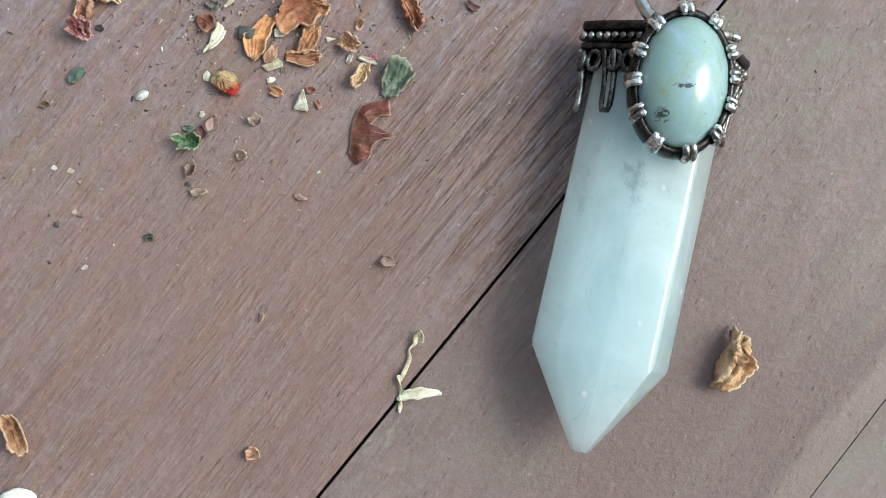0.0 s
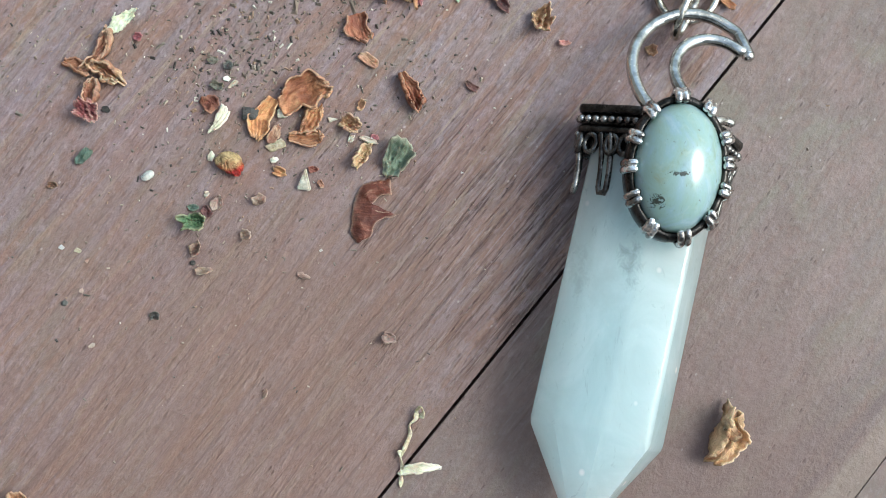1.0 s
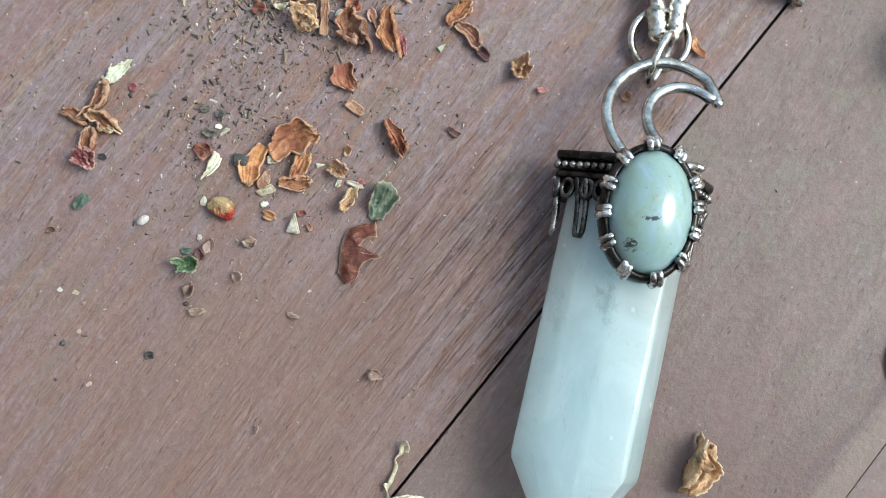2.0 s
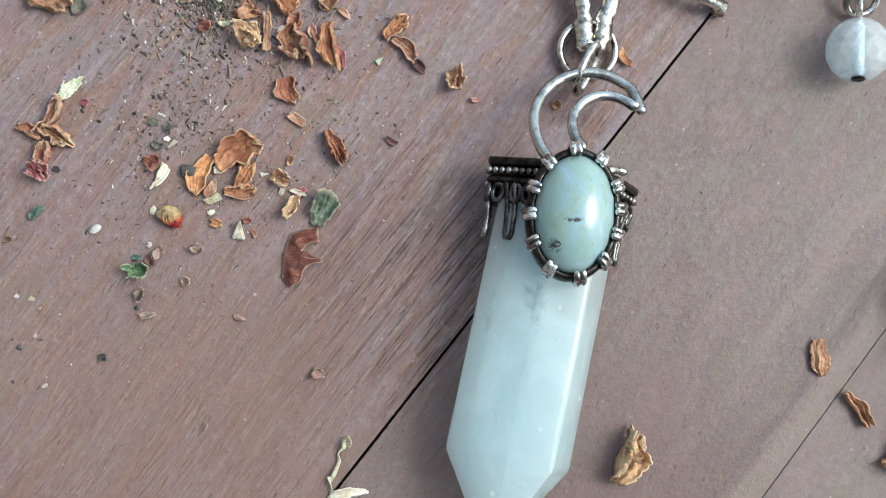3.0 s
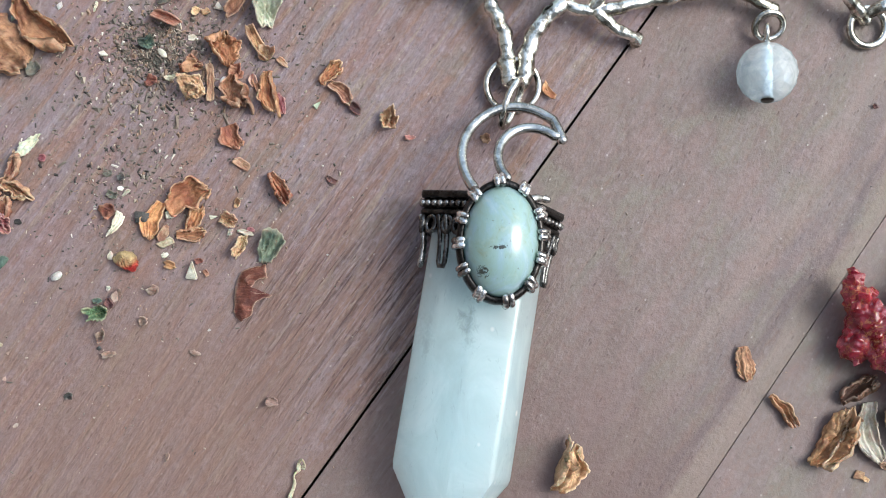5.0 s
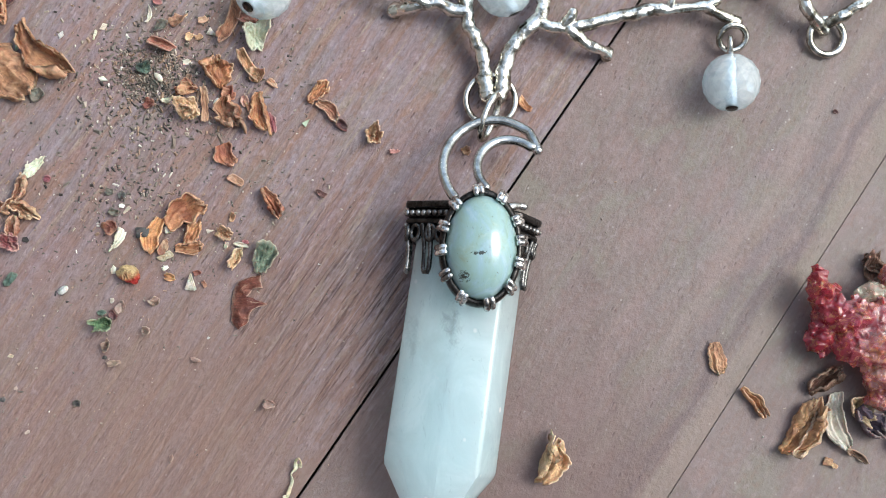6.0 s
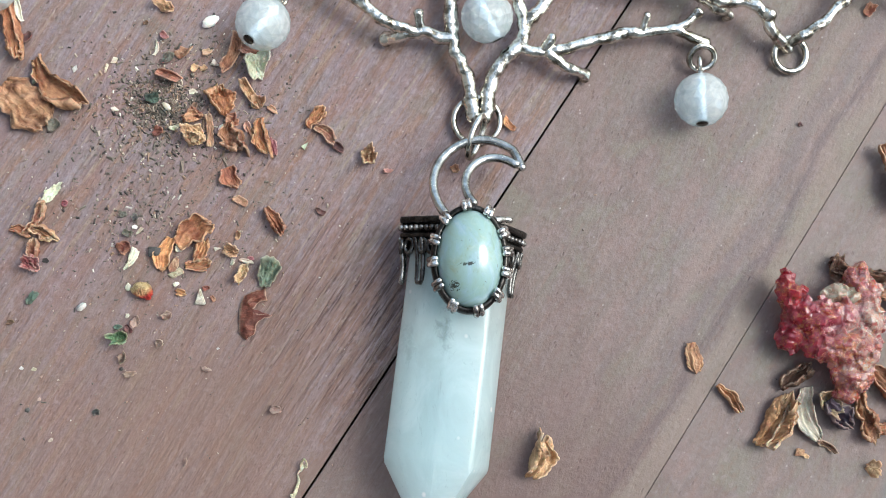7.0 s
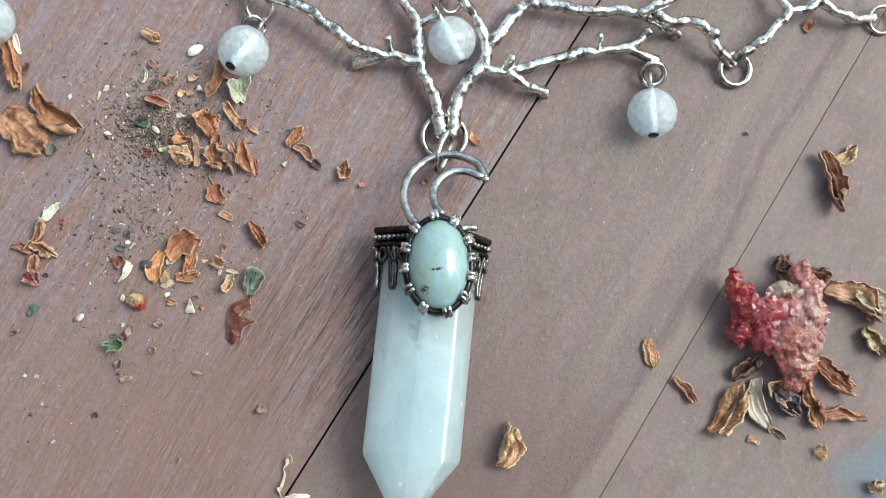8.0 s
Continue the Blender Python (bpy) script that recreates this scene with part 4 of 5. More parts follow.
# ---- red mineral ----
def rough_lump(name, lobes, material, parent, grains, label=""):
    """Lobes grown into one skin, then broken up into small crystal faces."""
    bm = bmesh.new()
    for k, (x, y, z, rx, ry, rz) in enumerate(lobes):
        got = bmesh.ops.create_icosphere(bm, subdivisions=3, radius=1.0)["verts"]
        for v in got:
            d = v.co
            g = 1 + 0.34 * noise.noise(d * 1.4 + Vector((k * 2.7, 0, 0))) + 0.22 * (0.3 - abs(noise.noise(d * 2.9 + Vector((0, k * 1.9, 0)))))
            v.co = Vector((x + 1.08 * d.x * rx * g, y + 1.08 * d.y * ry * g, max(z + d.z * rz * g, 0.06)))
    rng = random.Random(len(lobes))
    for k in range(grains):
        x, y, z, rx, ry, rz = rng.choices(lobes, weights=[q[3] * q[4] for q in lobes])[0]
        d = Vector((rng.gauss(0, 1), rng.gauss(0, 1), abs(rng.gauss(0, 1)) - 0.2)).normalized()
        p = Vector((x + 1.12 * d.x * rx, y + 1.12 * d.y * ry, max(z + 0.93 * d.z * rz, 0.4)))
        size = rng.uniform(0.36, 0.86) * (1.5 if rng.random() < 0.12 else 1.0)
        got = bmesh.ops.create_cube(bm, size=size * 1.5)["verts"]
        shear = Matrix(((rng.uniform(0.7, 1.3), rng.uniform(-0.4, 0.4), 0), (0, rng.uniform(0.7, 1.2), rng.uniform(-0.4, 0.4)), (rng.uniform(-0.3, 0.3), 0, rng.uniform(0.6, 1.0))))
        turn = Euler((rng.random() * 6, rng.random() * 6, rng.random() * 6)).to_matrix() @ shear
        for v in got:
            v.co = turn @ v.co + p
            v.co.z = max(v.co.z, 0.06)
    ob = part(name, bm, material, parent, label, smooth=False)
    grown = ob.modifiers.new("grown_together", "REMESH")
    grown.mode, grown.voxel_size, grown.use_smooth_shade = "VOXEL", 0.00020, False
    cut = ob.modifiers.new("broken_faces", "DECIMATE")
    cut.ratio = 0.17
    return ob


def mineral():
    ob = thing("mineral_chunk", 57, -12, 0, "rough glassy red and pink crystalline mineral chunk among dried petals", "mineral")
    left_horn = ((51.1, -4.3, 4.3, 1.2, 1.4, 1.6), (51.4, -6.8, 4.0, 1.7, 2.1, 2.9), (52.4, -9.4, 3.6, 2.1, 2.2, 3.3), (51.4, -13.0, 2.7, 1.9, 2.1, 2.6))
    middle = ((55.4, -10.6, 3.8, 3.4, 2.9, 3.8), (59.2, -10.4, 3.6, 3.4, 3.0, 3.6), (54.9, -14.6, 4.6, 2.3, 1.8, 2.6), (58.6, -15.2, 4.8, 3.2, 2.5, 3.4))
    right_horn = ((62.4, -4.7, 3.9, 1.7, 2.0, 2.4), (63.2, -7.6, 3.8, 2.1, 2.5, 3.3), (63.2, -11.2, 3.6, 2.3, 2.9, 3.5))
    lower = ((61.2, -15.4, 4.2, 3.1, 2.8, 3.7), (60.2, -19.0, 3.4, 2.8, 2.6, 3.3), (59.4, -21.9, 2.2, 1.6, 1.8, 2.1))
    rough_lump("mineral_body", left_horn + middle + right_horn + lower, mineral_material("red_mineral", False), ob, 520)
    rough_lump("clear_lump", ((58.9, -6.9, 4.0, 2.0, 1.5, 2.2), (60.6, -7.5, 4.4, 1.4, 1.3, 2.2)), mineral_material("clear_mineral", True), ob, 14, "pale clear lump in the red mineral")


mineral()


# ---- dried plant pieces ----
WORDS = {"brown": "brown", "russet": "reddish-brown", "orange": "orange-brown", "amber": "bright amber-orange", "amberbrown": "amber-brown", "tan": "light tan",
         "gold": "golden-brown", "straw": "straw-coloured", "cream": "creamy white", "maroon": "dark maroon", "umber": "dark brown", "pink": "dull pink",
         "berrypink": "deep pink", "dull": "dull brown", "shellred": "red-brown", "leaf": "grey-green", "fresh": "bright green", "darkleaf": "dark green", "paleleaf": "pale yellow-green", "greygreen": "grey-green",
         "olive": "olive-brown", "violet": "dark violet", "white": "white", "grey": "grey", "green": "grey-green", "dark": "blackish"}
COUNT = [0]


def sheet(length, width, curl, bend, taper, ruffle, fold, seed, thick, turns, rings, bite, small):
    """A torn dried petal about its own middle: angular outline, sharp creases, curled across, with thickness."""
    rng = random.Random(int(seed * 1000))
    off = Vector((seed * 7.13, seed * 3.71, seed * 1.97))
    corners = rng.randint(7, 9) if small else rng.randint(10, 14)
    reach = []
    for k in range(corners):
        ang = 2 * math.pi * (k + rng.uniform(-0.33, 0.33)) / corners
        boxy = 1 + 0.16 * abs(math.sin(2 * ang))
        reach.append((ang, boxy * (1.10 - (0.16 + 0.24 * min(ruffle, 1.6)) * rng.random() ** 1.3)))

    def radius(th):
        for k in range(corners):
            a0, r0 = reach[k]
            a1, r1 = reach[(k + 1) % corners]
            span = (a1 - a0) % (2 * math.pi)
            g = (th - a0) % (2 * math.pi)
            if g <= span:
                x0, y0, x1, y1 = r0, 0.0, r1 * math.cos(span), r1 * math.sin(span)
                det = math.cos(g) * (y1 - y0) - math.sin(g) * (x1 - x0)
                r = (x0 * (y1 - y0) - y0 * (x1 - x0)) / det if abs(det) > 1e-6 else r0
                break
        r *= 1 + 0.15 * max(ruffle, 0.7) * noise.noise(off + Vector((math.cos(th) * 4, math.sin(th) * 4, 1)))
        if bite:
            d = (th - radians(bite[0]) + math.pi) % (2 * math.pi) - math.pi
            r *= 1 - bite[2] * math.exp(-(d / radians(bite[1])) ** 4)
        return r

    creases = [(rng.uniform(0, math.pi), rng.uniform(-0.7, 0.7), rng.uniform(0.5, 1.0) * rng.choice((-1, 1, 1))) for k in range(6)]
    lift = rng.uniform(-0.12, 0.34)
    half_l, half_w = 0.47 * length, 0.46 * width
    upper, margin = [], []
    for i in range(rings + 1):
        f = (i / rings) ** 0.8
        for k in range(turns):
            th = 2 * math.pi * k / turns
            r = f * radius(th)
            xn, yn = r * math.cos(th), r * math.sin(th)
            yn *= 1 + (taper - 0.5) * 1.5 * xn
            kk = min(max(curl, 0.05), 1.35)
            y = half_w * math.sin(kk * yn) / math.sin(kk)
            z = half_w * (1 - math.cos(kk * yn)) / kk * 1.1
            z += lift * half_l * xn * xn
            for ang, where, deep in creases:
                z += 0.40 * min(half_w, 2.6) * ruffle * deep * abs(xn * math.cos(ang) + yn * math.sin(ang) - where)
            for ang, where, deep in creases[:2]:
                z += 0.85 * fold * half_w * abs(abs(yn + 0.3 * xn * deep) - 0.45)
            q = off + Vector((xn, yn, 0)) * 1.7
            z += 0.22 * half_w * ruffle * noise.noise(q) + 0.42 * half_w * max(ruffle, 0.7) * (0.3 - abs(noise.noise(q * 1.9))) + 0.20 * half_w * max(ruffle, 0.7) * (0.3 - abs(noise.noise(q * 4.3)))
            z += 0.55 * half_w * ruffle * max(0.0, f - 0.66) * 3.0 * noise.noise(off + Vector((math.cos(th) * 1.5, math.sin(th) * 1.5, 7)))
            x = half_l * xn
            if abs(bend) > 1:
                rho = length / radians(bend)
                x, y = (rho - y) * math.sin(x / rho), rho - (rho - y) * math.cos(x / rho)
            upper.append(Vector((x, y, z if small else 1.35 * z)))
            margin.append(f ** 9)
    verts, m = list(upper), len(upper)
    for i in range(rings + 1):
        for k in range(turns):
            pu = upper[min(i + 1, rings) * turns + k] - upper[max(i - 1, 0) * turns + k]
            pv = upper[i * turns + (k + 1) % turns] - upper[i * turns + k - 1]
            nrm = pu.cross(pv)
            nrm = nrm.normalized() if nrm.length > 1e-9 else Vector((0, 0, 1))
            verts.append(upper[i * turns + k] - nrm * thick)
    faces = []
    for i in range(rings):
        for k in range(turns):
            k2 = (k + 1) % turns
            if i == 0:
                q = (k, turns + k, turns + k2)
            else:
                q = (i * turns + k, (i + 1) * turns + k, (i + 1) * turns + k2, i * turns + k2)
            faces += [q, tuple(m + j for j in q[::-1])]
    last = rings * turns
    for k in range(turns):
        k2 = (k + 1) % turns
        faces.append((last + k, m + last + k, m + last + k2, last + k2))
    return verts, faces, margin * 2


def settle(ob, x, y, turn, rest):
    """Puts a piece down so that its lowest point touches what it lies on."""
    low = min(v.co.z for v in ob.data.vertices)
    ob.matrix_world = Matrix.Translation((x * MM, y * MM, rest * MM - low)) @ Matrix.Rotation(radians(turn), 4, "Z")


def petal(x, y, length, width, turn, tone, curl=0.5, bend=0, taper=0.5, ruffle=1.0, fold=0.15, bite=None, rest=0.0):
    seed = abs(x * 1.131 + y * 0.577 + length * 3.3) % 61 + 1
    small = length < 3.2
    thick = 0.16 if small else 0.22
    ruffle *= 0.9
    verts, faces, margin = sheet(length, width, curl, bend, taper, ruffle, fold, seed, thick, *((24, 5) if small else (60, 12)), bite, small)
    if not small and ruffle > 1.42 and not bite:
        flaps = 2 if length > 5 else 1
        for k in range(flaps):
            rng = random.Random(int(seed * 77) + k)
            v2, f2, m2 = sheet(length * rng.uniform(0.5, 0.75), width * rng.uniform(0.5, 0.8), curl, bend, 0.5, ruffle, fold, seed + 0.37 * (k + 1), thick, 40, 8, None, False)
            turn2 = Euler((rng.uniform(0.5, 0.95) * rng.choice((-1, 1)), rng.uniform(-0.25, 0.25), rng.uniform(-0.35, 0.35))).to_matrix()
            move = Vector((rng.uniform(-0.22, 0.22) * length, rng.uniform(-0.2, 0.2) * width, 0.16 * width))
            n0 = len(verts)
            verts += [turn2 @ v + move for v in v2]
            faces += [tuple(n0 + j for j in q) for q in f2]
            margin = margin + m2
    tip = Euler((0.12 * math.sin(seed * 3), 0.10 * math.sin(seed * 5), 0)).to_matrix()
    me = bpy.data.meshes.new("petal")
    me.from_pydata([(tip @ v) * MM for v in verts], [], faces)
    me.validate()
    me.update()
    me.shade_smooth()
    me.materials.append(PLANT[tone])
    rimmed = me.attributes.new("margin", "FLOAT", "POINT")
    rimmed.data.foreach_set("value", [0.35 * g for g in margin] if small else margin)
    leafy = tone in ("fresh", "leaf", "darkleaf", "paleleaf", "greygreen")
    thin = length > 4.2 * width
    name = "dried_leaf" if leafy else "plant_straw" if thin else "dried_petal"
    ob = new(name, me)
    settle(ob, x, y, turn, rest)
    how = "crumpled" if ruffle > 1.2 else "curled" if curl > 0.75 else "flat little" if small else "gently curved"
    what = {"dried_leaf": "dried leaf fragment", "plant_straw": "dried straw strip", "dried_petal": "dried flower petal"}[name]
    tagged(ob, f"{how} {WORDS[tone]} {what} lying on the wooden boards", {"dried_leaf": "leaf", "plant_straw": "straw", "dried_petal": "petal"}[name], "dried plant pieces on the boards")
    return ob


def rose_petal(x, y, length, width, turn, tone, cup=0.9, roll=1.2, arch=0.5, crease=0.22, tilt=(0.0, 0.0), base=0.35, notch=0.0, rest=0.0, how="curled"):
    """A whole dried petal: narrow foot, broad end, cupped across, with rolled edges and creases that fan out."""
    seed = abs(x * 0.731 + y * 1.177 + length * 2.9) % 47 + 1
    rng = random.Random(int(seed * 1000))
    nu, nv = 30, 28
    off = Vector((seed * 5.3, seed * 2.1, 0))
    folds = [(rng.uniform(-0.8, 0.8), rng.uniform(0.10, 0.22), rng.choice((-1, 1, 1)) * rng.uniform(0.5, 1.0)) for k in range(5)]
    left, right, lip = rng.uniform(0.2, 1.7), rng.uniform(0.2, 1.7), rng.uniform(-0.6, 1.5)
    flap, flap_at, flap_turn = rng.choice((-1, 1)), rng.uniform(0.15, 0.5), rng.uniform(0.6, 1.5) * min(1.0, 4 * crease)
    sway, torn = rng.uniform(-0.16, 0.16) * length, min(1.0, 0.35 + 2.4 * crease)
    # the way along the petal and its slope
    run, phi, px, pz = [], 0.0, 0.0, 0.0
    for i in range(nu + 1):
        u = i / nu
        phi = arch * (u - 0.4) + lip * max(0.0, u - 0.78) / 0.22
        run.append((px, pz, phi))
        px, pz = px + math.cos(phi) * length / nu, pz + math.sin(phi) * length / nu
    half = run[nu // 2]
    grid, margin = [], []
    for i in range(nu + 1):
        u = i / nu
        grow = base + (1 - base) * math.sin(math.pi / 2 * min(1.0, u / 0.62))
        if u > 0.7:
            grow *= math.sqrt(max(0.0, 1 - 0.80 * ((u - 0.7) / 0.3) ** 2))
        cx, cz, slope = run[i]
        for j in range(nv + 1):
            v = 2 * j / nv - 1
            ragged = 1 + torn * (0.62 * noise.noise(off + Vector((u * 2.6, 3.0 * (v > 0), 1))) + 0.30 * noise.noise(off + Vector((u * 8.5, 7.0 * (v > 0), 2))) + 0.12 * noise.noise(off + Vector((u * 21, 5.0 * (v > 0), 3))))
            w = 0.5 * width * grow * ragged
            edge = roll * (left if v < 0 else right)
            yy = zz = 0.0
            steps = 8
            for k in range(steps):
                g = abs(v) * (k + 0.5) / steps
                theta = cup * g + flap_turn * (flap * v > 0 and g > flap_at + 0.25 * u) + edge * (max(0.0, g - 0.6) / 0.4) ** 1.5
                yy += math.cos(theta) * abs(v) * w / steps
                zz += math.sin(theta) * abs(v) * w / steps
            yy = math.copysign(yy, v) + sway * math.sin(math.pi * u) + 0.10 * width * noise.noise(off + Vector((u * 4.0, 0, 8)))
            for at, wide, deep in folds:
                bend = at + 0.18 * noise.noise(off + Vector((u * 2.2, at, 4)))
                zz += crease * width * deep * (0.25 + 0.75 * u) * max(0.0, 1 - abs(v - bend) / wide)
            q = off + Vector((u * length * 0.42, v * width * 0.3, 5))
            zz += torn * width * (0.16 * noise.noise(q * 1.3) + 0.13 * (0.3 - abs(noise.noise(q * 2.6))) + 0.05 * noise.noise(q * 6.0))
            out = (torn * (0.26 * noise.noise(off + Vector((v * 2.1, 9, 0))) + 0.13 * noise.noise(off + Vector((v * 6.3, 4, 0)))) - notch * math.exp(-(v / 0.22) ** 2) - 0.05 * v * v) * length * max(0.0, u - 0.5) * 2
            grid.append(Vector((cx - half[0] + out * math.cos(slope) - zz * math.sin(slope), yy, cz - half[1] + out * math.sin(slope) + zz * math.cos(slope))))
            margin.append(max(abs(v) ** 12, u ** 18))
    cols, m = nv + 1, len(grid)
    verts = list(grid)
    for i in range(nu + 1):
        for j in range(cols):
            du = grid[min(i + 1, nu) * cols + j] - grid[max(i - 1, 0) * cols + j]
            dv = grid[i * cols + min(j + 1, nv)] - grid[i * cols + max(j - 1, 0)]
            nrm = du.cross(dv)
            nrm = nrm.normalized() if nrm.length > 1e-9 else Vector((0, 0, 1))
            verts.append(grid[i * cols + j] - nrm * 0.20)
    faces = []
    for i in range(nu):
        for j in range(nv):
            q = (i * cols + j, (i + 1) * cols + j, (i + 1) * cols + j + 1, i * cols + j + 1)
            faces += [q, tuple(m + c for c in q[::-1])]
    border = list(range(cols)) + [i * cols + nv for i in range(1, nu + 1)] + [nu * cols + j for j in range(nv - 1, -1, -1)] + [i * cols for i in range(nu - 1, 0, -1)]
    for p, q in zip(border, border[1:] + border[:1]):
        faces.append((p, q, m + q, m + p))
    lean = Euler((tilt[0], tilt[1], 0)).to_matrix()
    me = bpy.data.meshes.new("dried_petal")
    me.from_pydata([(lean @ v) * MM for v in verts], [], faces)
    me.validate()
    me.shade_smooth()
    me.materials.append(PLANT[tone])
    me.attributes.new("margin", "FLOAT", "POINT").data.foreach_set("value", margin * 2)
    ob = new("dried_petal", me)
    settle(ob, x, y, turn, rest)
    return tagged(ob, f"{how} {WORDS[tone]} whole dried flower petal lying on the boards", "petal", "dried plant pieces on the boards")


def torn_petal(x, y, size, turn):
    """A broad crescent-shaped petal with a deep torn bite and a raised pale rim."""
    outer = [Vector(p) for p in ((2.6, 4.0, 0), (0.5, 3.5, 0), (-0.8, 2.9, 0), (-1.5, 1.3, 0), (-1.8, -1.2, 0), (-1.7, -3.0, 0), (-0.9, -3.95, 0))]
    inner = [Vector(p) for p in ((2.8, 2.0, 0), (1.5, 1.75, 0), (0.45, 0.55, 0), (1.0, -0.05, 0), (3.5, -0.45, 0), (1.5, -1.1, 0), (0.8, -2.2, 0), (0.6, -3.1, 0), (-0.8, -3.9, 0))]
    rows, cols = 56, 14
    a, b = spline(outer, rows), spline(inner, rows)
    top, rim = [], []
    for i in range(rows):
        for k in range(cols):
            v = k / (cols - 1)
            p = a[i].lerp(b[i], v)
            edge = max(abs(2 * v - 1) ** 1.8, (1 - 4 * min(i, rows - 1 - i) / rows) ** 3 if min(i, rows - 1 - i) < rows / 4 else 0)
            p += Vector((noise.noise(p * 1.9), noise.noise(p * 1.9 + Vector((4, 0, 0))), 0)) * 0.16
            p.z = 0.5 + 0.75 * math.sin(math.pi * v) * (1 - 0.5 * i / rows) + 0.55 * v ** 5 + 0.24 * noise.noise(p * 0.9) + 0.16 * abs(noise.noise(p * 1.8)) + 0.10 * noise.noise(p * 3.6)
            top.append(p * size)
            rim.append(edge ** 9)
    n0 = len(top)
    verts = top + [p - Vector((0, 0, 0.24)) for p in top]
    faces = []
    for i in range(rows - 1):
        for k in range(cols - 1):
            q = (i * cols + k, (i + 1) * cols + k, (i + 1) * cols + k + 1, i * cols + k + 1)
            faces += [q, tuple(n0 + j for j in q[::-1])]
    border = [k for k in range(cols)] + [i * cols + cols - 1 for i in range(1, rows)] + [(rows - 1) * cols + k for k in range(cols - 2, -1, -1)] + [i * cols for i in range(rows - 2, 0, -1)]
    for p, q in zip(border, border[1:] + border[:1]):
        faces.append((p, q, n0 + q, n0 + p))
    me = bpy.data.meshes.new("dried_petal")
    me.from_pydata([v * MM for v in verts], [], faces)
    me.validate()
    me.shade_smooth()
    me.materials.append(PLANT["shellred"])
    me.attributes.new("margin", "FLOAT", "POINT").data.foreach_set("value", [1.6 * min(g, 1.0) for g in rim * 2])
    ob = new("dried_petal", me)
    settle(ob, x, y, turn, 0.0)
    return tagged(ob, "red-brown crescent-shaped dried petal with torn pale rim", "petal", "dried plant pieces on the boards")


def strand(points, radius):
    """A thin dried fibre, flattened and twisted along its length."""
    bm = bmesh.new()
    line = spline(points, 60)
    sides, rings = 8, []
    for i, p in enumerate(line):
        ahead = (line[min(i + 1, 59)] - line[max(i - 1, 0)]).normalized()
        side = ahead.cross(UP).normalized()
        lift = side.cross(ahead)
        turn = i * 0.13
        r = radius * (1 + 0.55 * noise.noise(Vector((i * 0.16, points[0][0], 0)))) * (0.45 if i in (0, 59) else 1.0)
        a, b = side * math.cos(turn) + lift * math.sin(turn), lift * math.cos(turn) - side * math.sin(turn)
        rings.append([bm.verts.new(p + a * (1.5 * r * math.cos(2 * math.pi * k / sides)) + b * (0.6 * r * math.sin(2 * math.pi * k / sides))) for k in range(sides)])
    for u, v in zip(rings, rings[1:]):
        for k in range(sides):
            bm.faces.new((u[k], u[(k + 1) % sides], v[(k + 1) % sides], v[k]))
    bm.faces.new(rings[0][::-1])
    bm.faces.new(rings[-1])
    bmesh.ops.recalc_face_normals(bm, faces=bm.faces)
    low = min(v.co.z for v in bm.verts)
    bmesh.ops.translate(bm, verts=bm.verts, vec=(0, 0, 0.02 - low))
    ob = part("plant_straw", bm, PLANT["straw"], base=points[0])
    return tagged(ob, "thin twisted pale straw fibre beside the board gap", "straw", "dried plant pieces on the boards")


def lump(name, x, y, length, width, turn, tone, high, rough, label, category, level=2, flat=False):
    COUNT[0] += 1
    seed = COUNT[0] * 2.3
    bm = bmesh.new()
    bmesh.ops.create_icosphere(bm, subdivisions=level, radius=1.0)
    for v in bm.verts:
        d = v.co.copy()
        g = 1 + rough * noise.noise(d * 1.3 + Vector((seed, 0, 0))) + 0.5 * rough * noise.noise(d * 3.1 + Vector((0, seed, 0)))
        v.co = Vector((d.x * length / 2 * g, d.y * width / 2 * g, d.z * high / 2 * g)) * MM
    me = bpy.data.meshes.new(name)
    bm.to_mesh(me)
    bm.free()
    if not flat:
        me.shade_smooth()
    me.materials.append(PLANT[tone])
    ob = new(name, me)
    settle(ob, x, y, turn, 0.0)
    return tagged(ob, label, category, "dried plant pieces on the boards")


def seed(x, y, length, width, turn, tone):
    return lump("seed", x, y, length, width, turn, tone, width * 0.75, 0.15, f"smooth {WORDS[tone]} oval seed lying on the boards", "seed", 3)


def chip(x, y, length, width, turn, tone, corners=0):
    """A flat angular flake with a few straight broken sides."""
    COUNT[0] += 1
    rng = random.Random(COUNT[0])
    sides = corners or rng.choice((3, 4, 4, 5))
    bm = bmesh.new()
    ring = []
    for k in range(sides):
        ang = 2 * math.pi * (k + rng.uniform(-0.22, 0.22)) / sides
        ring.append(bm.verts.new((math.cos(ang) * length * 0.56 * MM, math.sin(ang) * width * 0.56 * MM, 0)))
    bm.faces.new(ring)
    got = bmesh.ops.extrude_face_region(bm, geom=bm.faces[:])
    bmesh.ops.translate(bm, verts=[v for v in got["geom"] if isinstance(v, bmesh.types.BMVert)], vec=(0, 0, min(length, width) * 0.28 * MM))
    bmesh.ops.recalc_face_normals(bm, faces=bm.faces)
    bmesh.ops.bevel(bm, geom=bm.edges[:], offset=min(length, width) * 0.06 * MM, segments=2, affect="EDGES")
    bmesh.ops.rotate(bm, verts=bm.verts, cent=(0, 0, 0), matrix=Euler((rng.uniform(-0.3, 0.3), rng.uniform(-0.3, 0.3), 0)).to_matrix())
    me = bpy.data.meshes.new("plant_chip")
    bm.to_mesh(me)
    bm.free()
    me.materials.append(PLANT[tone])
    ob = new("plant_chip", me)
    settle(ob, x, y, turn, 0.0)
    return tagged(ob, f"small angular {WORDS[tone]} plant chip on the boards", "chip", "dried plant pieces on the boards")


